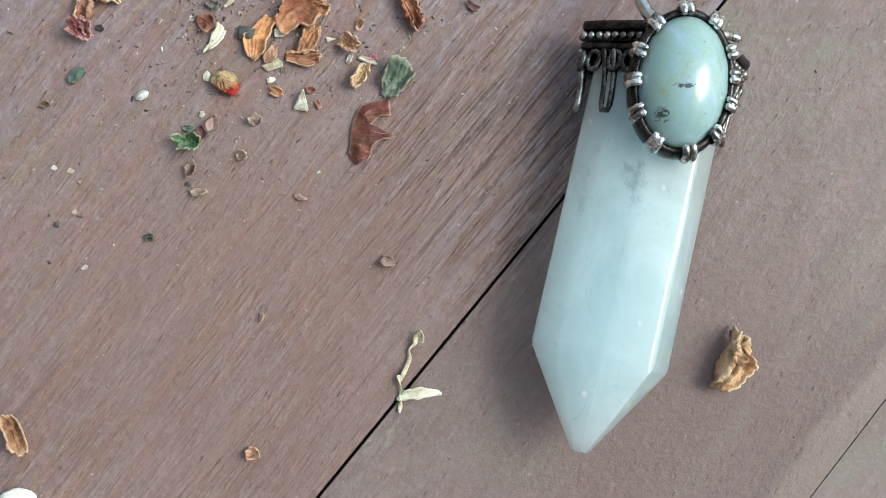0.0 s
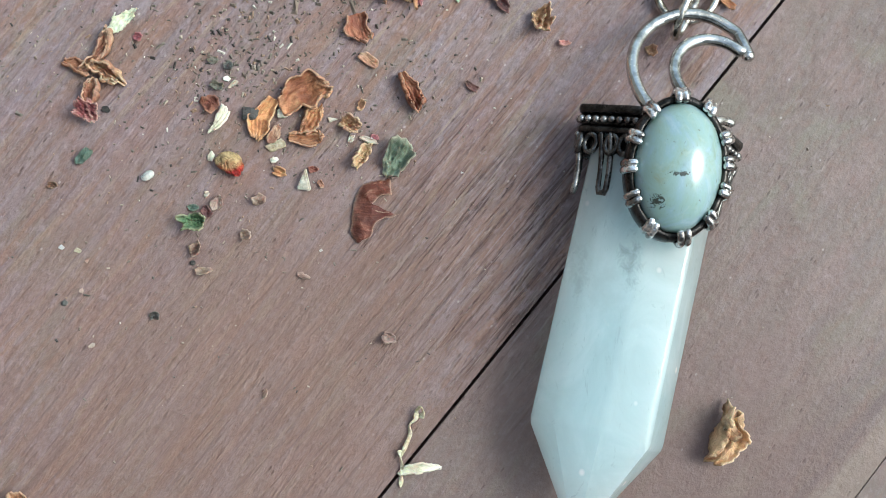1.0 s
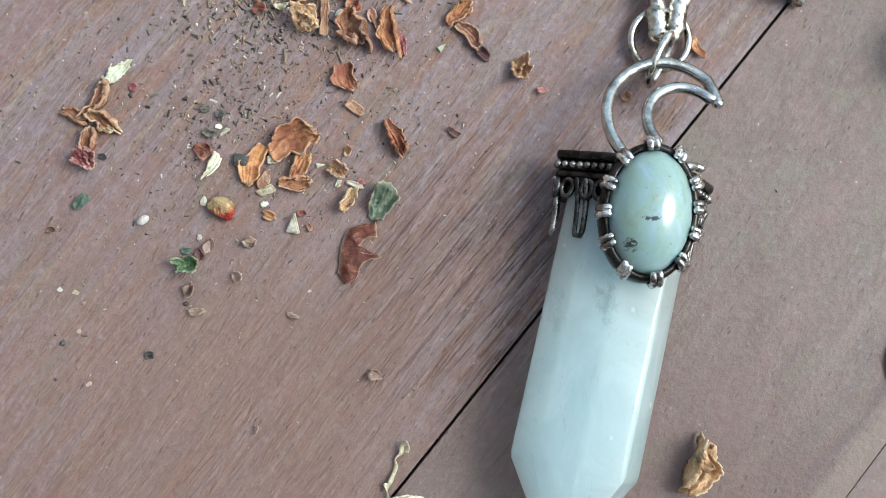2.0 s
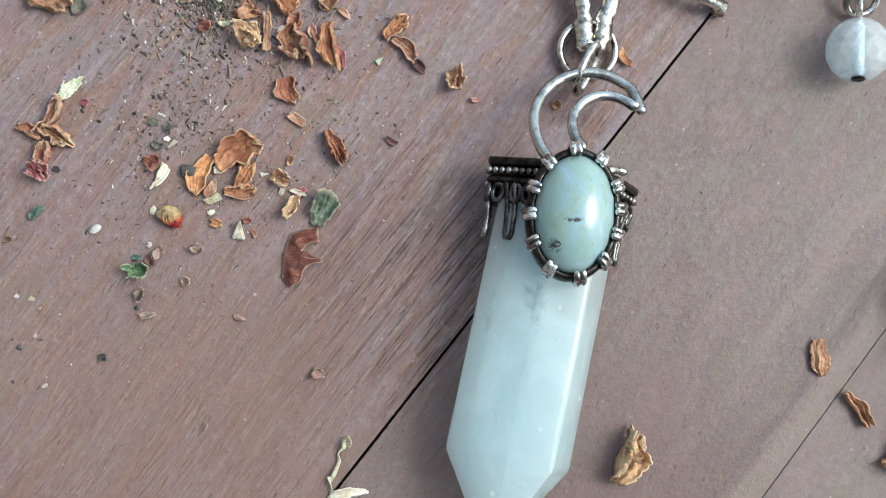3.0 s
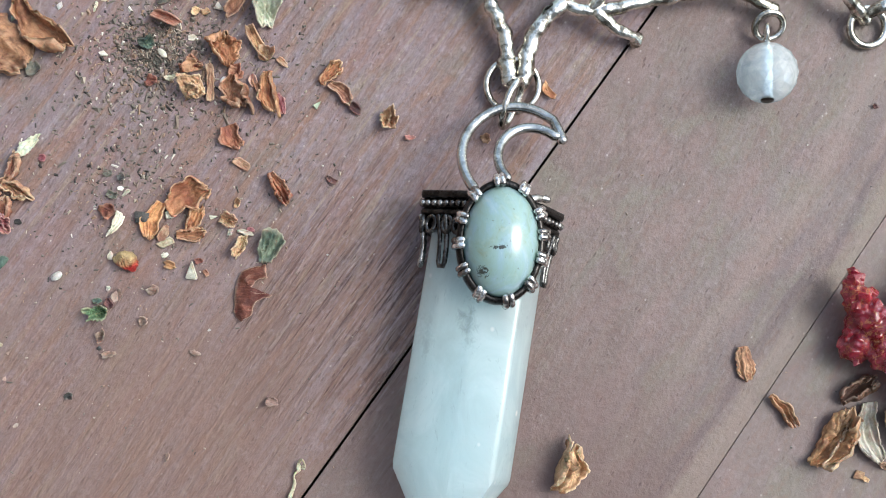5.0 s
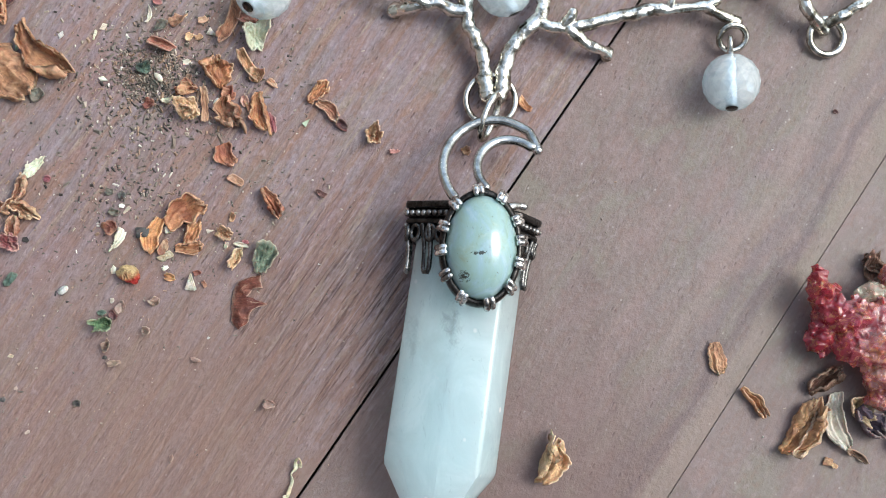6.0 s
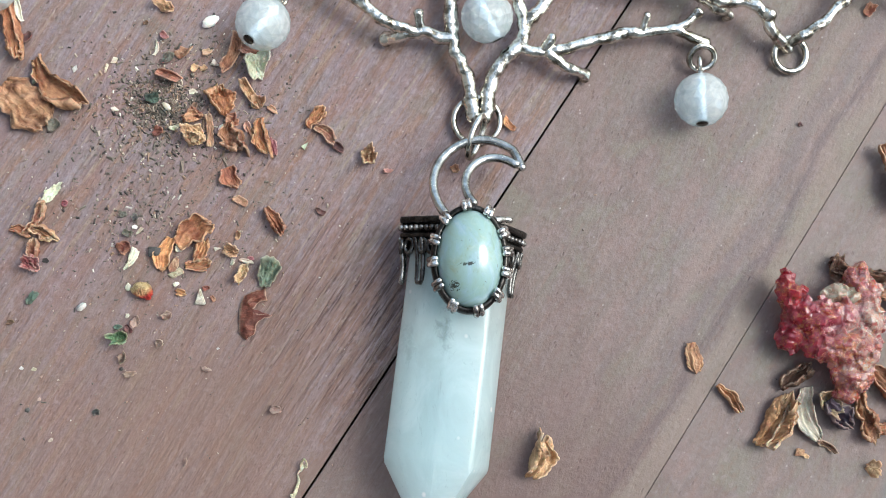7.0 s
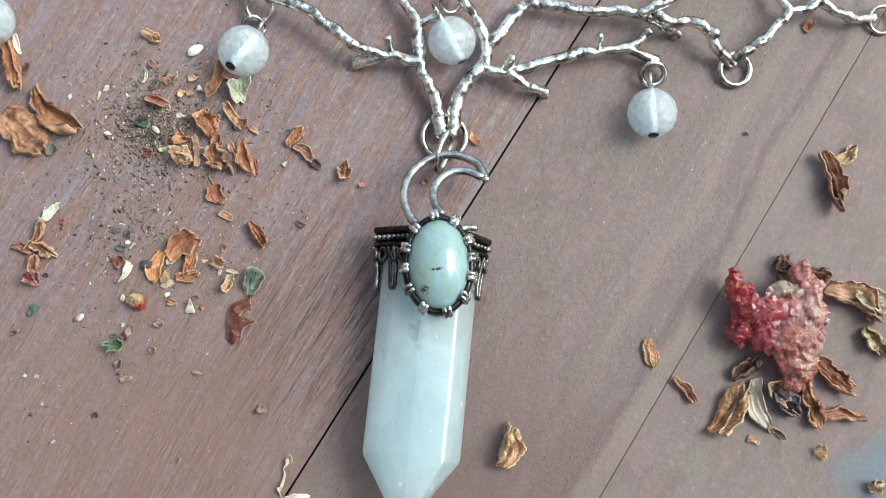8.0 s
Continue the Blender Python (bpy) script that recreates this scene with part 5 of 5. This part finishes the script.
def berry(x, y, length, width, turn):
    ob = lump("dried_berry", x, y, length, width, turn, "gold", width * 0.8, 0.42, "shrivelled dried berry, golden with a bright red side", "berry", 3)
    n = Nodes("berry_skin")
    side = n.noise(n.mapping((240, 300, 240), (0.4, 0.2, 0)), 1, 4, 0.6, 0.5)
    fine = n.noise(n.mapping((1500, 1500, 1500)), 1, 3)
    grad = n.tree.nodes.new("ShaderNodeSeparateXYZ")
    n.tree.links.new(n.coord.outputs["Object"], grad.inputs[0])
    mixv = n.math("ADD", side, n.math("MULTIPLY", n.math("SUBTRACT", grad.outputs[0], grad.outputs[1]), 130.0))
    col = n.ramp(mixv, (0.42, (0.60, 0.44, 0.22)), (0.53, (0.42, 0.15, 0.06)), (0.60, (0.50, 0.035, 0.03)))
    n.set(Base_Color=n.mix(n.ramp(fine, (0.35, 0.5), (0.5, 0.0)), col, (0.2, 0.07, 0.03)), Roughness=0.3)
    n.bump(n.math("ADD", n.noise(n.mapping((700, 900, 700)), 1, 4, 0.6, 1.2), n.math("MULTIPLY", fine, 0.3)), 1.0, 0.0012)
    ob.data.materials[0] = n.mat
    return ob


# the upper left scatter
rose_petal(-61.5, 34.9, 11.0, 5.6, -47, "amberbrown", cup=0.75, roll=0.9, arch=0.5, crease=0.30, base=0.55, how="folded")
rose_petal(-67.2, 31.6, 9.6, 7.4, -45, "brown", cup=-0.55, roll=-0.4, arch=-0.5, crease=0.10, base=0.6, how="broad domed")
rose_petal(-68.8, 43.3, 9.8, 4.6, -80, "orange", cup=1.35, roll=0.8, arch=0.2, crease=0.2, base=0.6, how="rolled-up")
petal(-68.1, 47.0, 4.21, 0.96, -75, "cream")
petal(-66.9, 42.6, 2.68, 1.53, 45, "maroon")
petal(-44.8, 46.6, 3.45, 1.91, -20, "tan", ruffle=1.4)
seed(-37.7, 43.7, 2.97, 1.72, 30, "white")
petal(-45.2, 41.8, 2.11, 1.24, -55, "pink")
petal(-46.4, 39.6, 3.06, 0.57, 75, "cream", bend=70)
petal(-42.1, 38.8, 3.06, 2.11, 5, "tan", ruffle=1.5)
petal(-44.8, 38.0, 2.59, 1.63, 25, "greygreen")
petal(-44.7, 35.1, 4.98, 1.34, -27, "russet", curl=1.5)
chip(-37.3, 36.9, 1.72, 1.34, -15, "cream")
chip(-53.3, 38.2, 1.34, 0.96, 25, "cream")
chip(-53.4, 30.1, 1.34, 0.86, -15, "cream")
chip(-59.5, 37.1, 1.24, 0.77, 55, "grey")
chip(-65.8, 35.3, 1.24, 0.96, 25, "green")
petal(-40.6, 36.2, 1.44, 1.15, 75, "tan")
petal(-39.2, 36.2, 1.53, 0.86, 35, "tan")
petal(-34.2, 38.3, 6.89, 1.63, 63, "brown", curl=1.2, bend=35)
petal(-31.5, 38.5, 4.02, 1.72, -13, "russet", curl=0.8)
petal(-30.6, 35.8, 4.98, 4.02, -87, "paleleaf", taper=0.25, curl=0.3)
petal(-31.8, 31.2, 5.55, 1.34, -57, "brown", curl=1.4)
petal(-30.6, 29.7, 2.68, 2.30, -25, "tan", ruffle=1.5)
rose_petal(-36.6, 30.6, 5.4, 4.8, 100, "orange", cup=0.9, roll=1.2, arch=0.8, crease=0.30, tilt=(0.25, 0.2), base=0.5, how="crumpled")
petal(-47.3, 31.3, 2.6, 2.1, 20, "darkleaf", curl=0.6, ruffle=1.3)
petal(-45.9, 29.0, 1.9, 1.1, -50, "greygreen", ruffle=1.4)
seed(-45.2, 30.1, 1.7, 0.9, -50, "cream")
petal(-46.7, 26.2, 2.2, 1.8, 30, "russet", curl=0.8, ruffle=1.2)
petal(-44.1, 26.5, 2.0, 1.4, -20, "straw", curl=0.7, ruffle=1.4)
rose_petal(-41.0, 28.0, 3.6, 2.6, 15, "orange", cup=1.0, roll=1.1, arch=0.6, crease=0.3, base=0.5, how="crumpled")
petal(-40.8, 29.8, 2.2, 0.8, 60, "umber", curl=1.0)
petal(-35.2, 27.5, 2.4, 1.7, 75, "russet", curl=1.1)
seed(-36.5, 26.1, 1.5, 1.1, 30, "white")
petal(-32.6, 26.1, 2.0, 1.2, -70, "pink", curl=0.8)
chip(-41.1, 32.4, 1.3, 0.9, 10, "cream")
petal(-38.5, 38.8, 1.8, 1.0, 20, "tan", curl=0.8)
petal(-28.3, 28.7, 2.4, 0.8, -45, "tan", curl=0.8, ruffle=1.2)
chip(-23.6, 22.5, 1.5, 1.0, 50, "green")
petal(-48.0, 44.2, 1.2, 0.9, 10, "umber", ruffle=1.4)
petal(-62.9, 27.9, 2.4, 1.8, 30, "greygreen", curl=1.1, ruffle=1.2)
petal(-54.6, 36.9, 1.7, 0.35, 70, "straw", bend=20)
petal(-50.9, 12.4, 1.4, 1.1, 40, "dark", ruffle=1.4)
petal(-52.6, 13.0, 1.5, 1.0, 10, "greygreen", ruffle=1.4)
petal(-51.9, 9.8, 1.9, 1.3, -15, "greygreen", ruffle=1.3)
petal(-50.2, 10.2, 1.7, 0.5, 35, "straw")
chip(-50.9, 10.9, 0.9, 0.7, 0, "white")
petal(-44.8, 1.5, 1.3, 0.6, 20, "cream", curl=0.9, bend=50)
petal(-34.8, 8.6, 1.4, 0.9, 50, "tan", curl=1.0, ruffle=1.5)
petal(-38.5, 25.7, 5.55, 1.05, -89, "tan", curl=1.2)
petal(-41.0, 28.1, 3.06, 2.20, 25, "brown", ruffle=1.6)
petal(-40.8, 24.8, 3.26, 2.87, 5, "tan", curl=1.4, ruffle=1.6)
rose_petal(-34.4, 24.3, 5.6, 5.2, -75, "brown", cup=1.0, roll=0.9, arch=1.0, crease=0.26, base=0.5, how="cupped")
petal(-35.0, 27.2, 2.49, 1.72, -25, "russet", curl=1.0)
rose_petal(-29.9, 24.4, 6.0, 3.4, -82, "orange", cup=0.9, roll=1.0, arch=0.5, crease=0.26, base=0.45, how="folded")
petal(-28.6, 22.8, 3.26, 1.05, -77, "berrypink")
petal(-32.0, 25.2, 2.68, 0.96, -65, "brown", bend=40)
petal(-13.7, 20.1, 3.35, 2.49, -80, "tan", curl=1.1, ruffle=1.6)
rose_petal(-21.6, 27.0, 4.1, 2.8, 50, "orange", cup=0.9, roll=1.2, arch=0.7, crease=0.2, base=0.4)
rose_petal(-20.3, 24.1, 4.2, 2.4, -43, "tan", cup=1.1, roll=1.0, arch=0.3, crease=0.15, base=0.5)
petal(-18.4, 22.0, 2.68, 1.34, -37, "maroon", curl=1.0)
petal(-10.6, 17.7, 2.0, 0.9, 0, "pink", ruffle=1.5)
petal(9.4, 24.2, 2.87, 1.34, -57, "orange", curl=0.8)
petal(0.2, 17.5, 1.82, 1.53, 15, "tan", ruffle=1.6)
rose_petal(-35.0, 17.9, 3.9, 3.2, -70, "orange", cup=0.6, roll=0.6, arch=0.3, crease=0.12, base=0.7)
petal(-34.1, 14.2, 3.06, 1.24, -30, "tan", curl=0.8)
rose_petal(-29.0, 10.6, 5.0, 3.0, -62, "orange", cup=1.0, roll=0.8, arch=0.4, crease=0.30, base=0.55, how="folded")
petal(-21.6, 11.7, 1.82, 0.86, -30, "maroon", curl=0.8)
petal(-63.5, 17.1, 4.40, 1.82, 45, "paleleaf", curl=0.3, taper=0.4)
petal(-61.7, 15.2, 1.24, 0.96, -5, "berrypink")
rose_petal(-66.3, 13.4, 6.4, 2.8, 62, "tan", cup=1.2, roll=1.0, arch=0.4, crease=0.3, base=0.4, how="twisted")
rose_petal(-65.0, 10.6, 4.4, 3.0, -32, "tan", cup=0.9, roll=1.3, arch=0.6, crease=0.3, base=0.5, how="crumpled")
rose_petal(-68.4, 11.2, 3.4, 2.0, -20, "amberbrown", cup=1.0, roll=1.0, arch=0.3, crease=0.2, base=0.5)
rose_petal(-66.4, 8.0, 3.8, 2.8, 80, "tan", cup=0.9, roll=1.0, arch=0.6, crease=0.2, base=0.5)
petal(-66.7, 5.9, 3.26, 2.30, -15, "berrypink", ruffle=1.8, curl=0.7)
chip(-64.8, 6.4, 1.05, 0.86, -5, "dark")
petal(-66.9, 0.6, 2.68, 1.44, 57, "darkleaf", curl=0.3)
petal(-52.6, 7.9, 2.78, 2.20, -25, "brown", curl=1.0, ruffle=1.4)
petal(-51.4, 5.7, 3.83, 0.96, 59, "cream", curl=0.4, taper=0.8)
chip(-48.0, 6.9, 2.30, 2.11, 35, "dark")
rose_petal(-46.0, 6.2, 5.4, 3.0, 248, "amber", cup=0.3, roll=0.5, arch=0.3, crease=0.10, base=0.5, how="flat")
rose_petal(-41.3, 9.2, 7.0, 5.6, 28, "orange", cup=1.0, roll=0.8, arch=0.9, crease=0.07, base=0.55, how="cupped")
petal(-44.0, 7.3, 1.72, 1.53, -5, "cream")
rose_petal(-40.6, 6.4, 3.9, 2.6, 60, "orange", cup=0.9, roll=0.9, arch=0.6, crease=0.22, base=0.5)
rose_petal(-41.0, 4.5, 4.4, 2.7, 5, "amberbrown", cup=0.8, roll=0.9, arch=0.4, crease=0.18, base=0.5)
petal(-44.9, 4.4, 2.68, 1.15, 65, "gold", curl=1.1)
petal(-44.6, 3.2, 2.59, 1.15, 25, "straw", curl=0.9)
chip(-38.2, 6.7, 1.34, 0.77, 5, "cream")
petal(-36.0, 6.1, 3.26, 1.82, -25, "tan", curl=0.7, ruffle=1.4)
petal(-33.7, 4.5, 2.49, 0.57, -15, "cream", bend=20)
petal(-35.8, 4.5, 1.34, 0.67, 75, "cream")
petal(-34.2, 2.6, 3.64, 1.53, 57, "tan", ruffle=1.6, curl=0.7)
petal(-33.0, 4.8, 1.15, 0.77, 15, "berrypink")
petal(-30.4, 2.4, 5.55, 3.26, 61, "leaf", curl=0.6, ruffle=0.9, taper=0.6, fold=0.4)
torn_petal(-33.5, -4.0, 1.0, 0)
chip(-40.8, -0.7, 2.9, 2.5, 200, "cream", 3)
berry(-49.9, 0.6, 3.26, 2.49, -30)
chip(-52.2, 1.5, 1.34, 0.77, 80, "cream")
petal(-44.0, 0.0, 2.1, 0.9, -13, "amberbrown", curl=0.8, ruffle=1.7)
petal(-40.2, 0.6, 1.24, 0.96, 15, "russet")
petal(-39.1, -1.1, 1.15, 0.67, -55, "tan")
petal(-46.2, -3.5, 1.8, 1.4, 30, "dull", curl=0.7, ruffle=1.7)
petal(-53.7, -6.2, 3.2, 2.2, 5, "fresh", curl=0.4, ruffle=1.5)
petal(-52.3, -5.1, 1.72, 1.15, -45, "maroon", curl=0.8)
petal(-54.0, -4.7, 1.53, 0.86, -5, "darkleaf")
petal(-51.1, -4.0, 2.1, 1.3, 70, "dull", curl=1.0, ruffle=1.6)
petal(-52.5, -3.0, 0.86, 0.48, 55, "cream")
petal(-47.6, -7.7, 1.7, 1.2, 5, "dull", curl=0.9, ruffle=1.8)
petal(-53.1, -9.6, 1.9, 1.5, 45, "dull", curl=1.0, ruffle=1.9)
petal(-52.4, -12.1, 2.3, 0.9, 3, "dull", curl=0.9, ruffle=1.5)
petal(-30.2, -18.9, 2.2, 1.5, -25, "dull", curl=0.9, ruffle=1.5)
petal(-44.4, -26.0, 1.5, 0.6, 80, "dull", curl=0.8, ruffle=1.5)
petal(-40.6, -12.1, 2.0, 0.7, -15, "dull", curl=0.9, ruffle=1.8)
chip(-66.9, -10.4, 0.9, 0.7, 20, "straw")
chip(-65.7, -11.5, 1.2, 0.5, 50, "dull")
chip(-68.8, -10.1, 0.8, 0.6, 0, "grey")
seed(-59.4, -1.2, 1.7, 1.1, 35, "grey")
seed(-53.6, -11.2, 0.7, 0.6, 0, "dark")
petal(-57.6, -17.6, 1.3, 1.0, 10, "dark", curl=0.9, ruffle=1.4)
seed(-68.0, -16.6, 0.8, 0.7, 0, "dark")
chip(-64.6, -21.4, 0.8, 0.6, 30, "cream")
chip(-66.2, -15.1, 0.7, 0.5, 70, "dull")
petal(-70.4, -2.9, 1.5, 0.8, -10, "umber", curl=0.9, ruffle=1.4)
chip(-38.7, -9.0, 0.5, 0.4, 0, "grey")
# the foreground
strand([(-26.1, -28.2, 0.9), (-25.8, -27.6, 1.3), (-26.1, -26.9, 1.5), (-26.6, -27.4, 1.2), (-26.6, -28.3, 0.8), (-27.3, -29.1, 0.5), (-27.2, -30.2, 0.6), (-27.7, -31.6, 0.8), (-28.1, -32.8, 0.5)], 0.20)
strand([(-28.4, -32.0, 0.9), (-28.0, -33.7, 0.5), (-28.0, -35.1, 0.4), (-28.0, -36.4, 0.3)], 0.19)
petal(-25.9, -34.0, 5.11, 0.98, 9, "cream", curl=0.9, taper=0.4)
petal(-44.5, -41.5, 1.83, 1.57, 23, "tan", curl=1.0, ruffle=1.6)
petal(-71.2, -40.0, 5.11, 1.96, -65, "brown", curl=1.1, fold=0.5)
seed(-69.9, -47.6, 3.93, 2.62, 3, "white")
rose_petal(9.4, -28.4, 7.4, 5.4, 66, "tan", cup=1.1, roll=1.6, arch=0.8, crease=0.46, tilt=(0.3, 0.1), base=0.6, notch=0.12, how="crumpled")
rose_petal(36.2, -15.2, 4.9, 3.0, -84, "brown", cup=-0.7, roll=-0.5, arch=-0.6, crease=0.12, base=0.6, how="domed")
rose_petal(40.9, -22.0, 5.4, 2.0, -55, "amberbrown", cup=1.1, roll=0.9, arch=0.3, crease=0.22, base=0.6)
petal(57.5, 21.7, 0.77, 0.48, -5, "maroon")
chip(47.1, 16.1, 0.48, 0.38, -5, "grey")
chip(-22.3, 1.2, 0.48, 0.38, -5, "grey")
# round the red mineral
rose_petal(47.2, -25.6, 9.6, 6.6, 52, "amberbrown", cup=0.9, roll=1.3, arch=0.6, crease=0.36, base=0.55, notch=0.10, how="crumpled")
rose_petal(48.2, -27.2, 7.0, 3.2, 58, "gold", cup=1.1, roll=0.9, arch=0.3, crease=0.24, base=0.6, rest=1.0, how="folded")
petal(50.2, -23.2, 3.83, 2.30, 45, "brown", curl=0.8, ruffle=1.5)
rose_petal(52.2, -19.2, 6.4, 5.0, 35, "umber", cup=1.1, roll=1.2, arch=0.8, crease=0.3, base=0.5)
rose_petal(54.0, -25.2, 8.4, 4.2, -82, "cream", cup=0.55, roll=0.9, arch=0.5, crease=0.14, base=0.55)
rose_petal(58.0, -25.8, 5.8, 4.8, -50, "violet", cup=0.7, roll=0.9, arch=0.6, crease=0.26, base=0.5)
petal(56.7, -23.3, 4.79, 3.26, -55, "olive", curl=0.7, ruffle=1.3)
petal(56.0, -30.3, 3.83, 0.77, -33, "umber", bend=-40, curl=1.2)
petal(54.8, -28.4, 2.30, 0.67, -65, "umber", curl=1.2)
chip(51.6, -31.2, 1.72, 1.44, 15, "tan")
petal(52.5, -31.7, 1.15, 0.77, -45, "tan")
rose_petal(62.8, -26.0, 7.6, 4.6, -78, "amberbrown", cup=0.9, roll=1.4, arch=0.6, crease=0.26, base=0.6)
rose_petal(66.6, -29.6, 8.2, 3.6, 2, "amberbrown", cup=1.0, roll=1.2, arch=0.4, crease=0.24, base=0.6)
rose_petal(66.2, -21.6, 8.4, 4.6, -46, "amberbrown", cup=0.9, roll=1.2, arch=0.5, crease=0.34, base=0.5, how="crumpled")
petal(68.7, -23.5, 4.79, 1.91, -33, "brown", curl=1.1, ruffle=1.5)
petal(62.8, -34.4, 3.06, 2.30, -75, "tan", curl=1.0, ruffle=2.0)
petal(60.8, -2.7, 4.79, 3.26, 65, "umber", curl=0.8, ruffle=1.4)
rose_petal(64.4, -2.7, 10.2, 4.4, -18, "umber", cup=0.9, roll=1.1, arch=0.4, crease=0.3, base=0.6, how="crumpled")
rose_petal(72.2, -10.2, 11.4, 5.6, -35, "tan", cup=0.9, roll=1.3, arch=0.5, crease=0.3, base=0.6, how="crumpled")
rose_petal(75.6, -9.6, 6.8, 4.6, -25, "straw", cup=0.5, roll=0.9, arch=0.5, crease=0.16, base=0.6, rest=1.0)
rose_petal(75.2, -16.8, 6.4, 4.8, -60, "olive", cup=0.9, roll=1.1, arch=0.6, crease=0.28, base=0.55)
petal(71.6, -40.9, 3.45, 2.49, -15, "gold", curl=0.9, ruffle=1.8)
rose_petal(70.9, 12.2, 10.4, 4.4, -80, "brown", cup=0.9, roll=0.9, arch=0.3, crease=0.36, base=0.6, how="crumpled")
petal(73.1, 11.5, 3.45, 1.34, -85, "darkleaf", curl=0.5)
rose_petal(74.0, 16.4, 6.2, 2.8, 28, "tan", cup=0.9, roll=1.0, arch=0.4, crease=0.26, base=0.6)
petal(71.3, 40.6, 2.49, 1.91, 55, "russet", curl=0.5)


# ---- crumbs and dust ----
def dust():
    rng = random.Random(11)
    verts, faces = [], []
    heaps = ((-46.2, 30.2, 3.0, 2.8, 460, 0.60), (-46.5, 29.5, 5.6, 4.8, 360, 0.66), (-42.0, 29.0, 8.0, 7.0, 330, 0.55), (-50.0, 26.0, 12.0, 9.0, 300, 0.46), (-50.0, 13.5, 4.0, 3.0, 130, 0.50), (-55.0, 14.0, 16.0, 8.0, 330, 0.36),
             (-44.0, 3.0, 10.0, 6.0, 170, 0.36), (-35.0, 20.0, 10.0, 9.0, 200, 0.34), (-38.0, 40.0, 10.0, 5.0, 220, 0.38), (-48.0, -6.0, 20.0, 14.0, 120, 0.30), (-40.0, 0.0, 34.0, 30.0, 190, 0.26), (25.0, -8.0, 34.0, 26.0, 46, 0.24), (-62.0, -12.0, 8.0, 8.0, 30, 0.4))
    for hx, hy, sx, sy, count, big in heaps:
        for i in range(int(count * 1.5)):
            x, y = rng.gauss(hx, sx), rng.gauss(hy, sy)
            size = big * rng.uniform(0.2, 0.85) * (1.6 if rng.random() < 0.06 else 1.0)
            long = size * (1 + (2.4 * rng.random() if rng.random() < 0.20 else 0.6 * rng.random()))
            ang = rng.random() * math.pi
            ca, sa = math.cos(ang), math.sin(ang)
            k = len(verts)
            tall = size * rng.uniform(0.45, 0.9)
            for px, py, pz in ((-0.5, -0.3, 0), (0.5, -0.4, 0), (0.45, 0.4, 0), (-0.4, 0.45, 0), (-0.2, -0.1, 1), (0.25, 0.12, 0.9)):
                px, py = px * long * rng.uniform(0.7, 1.2), py * size * rng.uniform(0.7, 1.2)
                verts.append(((x + px * ca - py * sa) * MM, (y + px * sa + py * ca) * MM, (0.01 + pz * tall) * MM))
            faces += [(k, k + 1, k + 5, k + 4), (k + 1, k + 2, k + 5), (k + 2, k + 3, k + 4, k + 5), (k + 3, k, k + 4), (k + 3, k + 2, k + 1, k)]
    me = bpy.data.meshes.new("plant_dust")
    me.from_pydata(verts, [], faces)
    me.materials.append(dust_material())
    tagged(new("plant_dust", me), "dark crumbs and fine plant dust strewn on boards", "dust", kind="stuff")


dust()
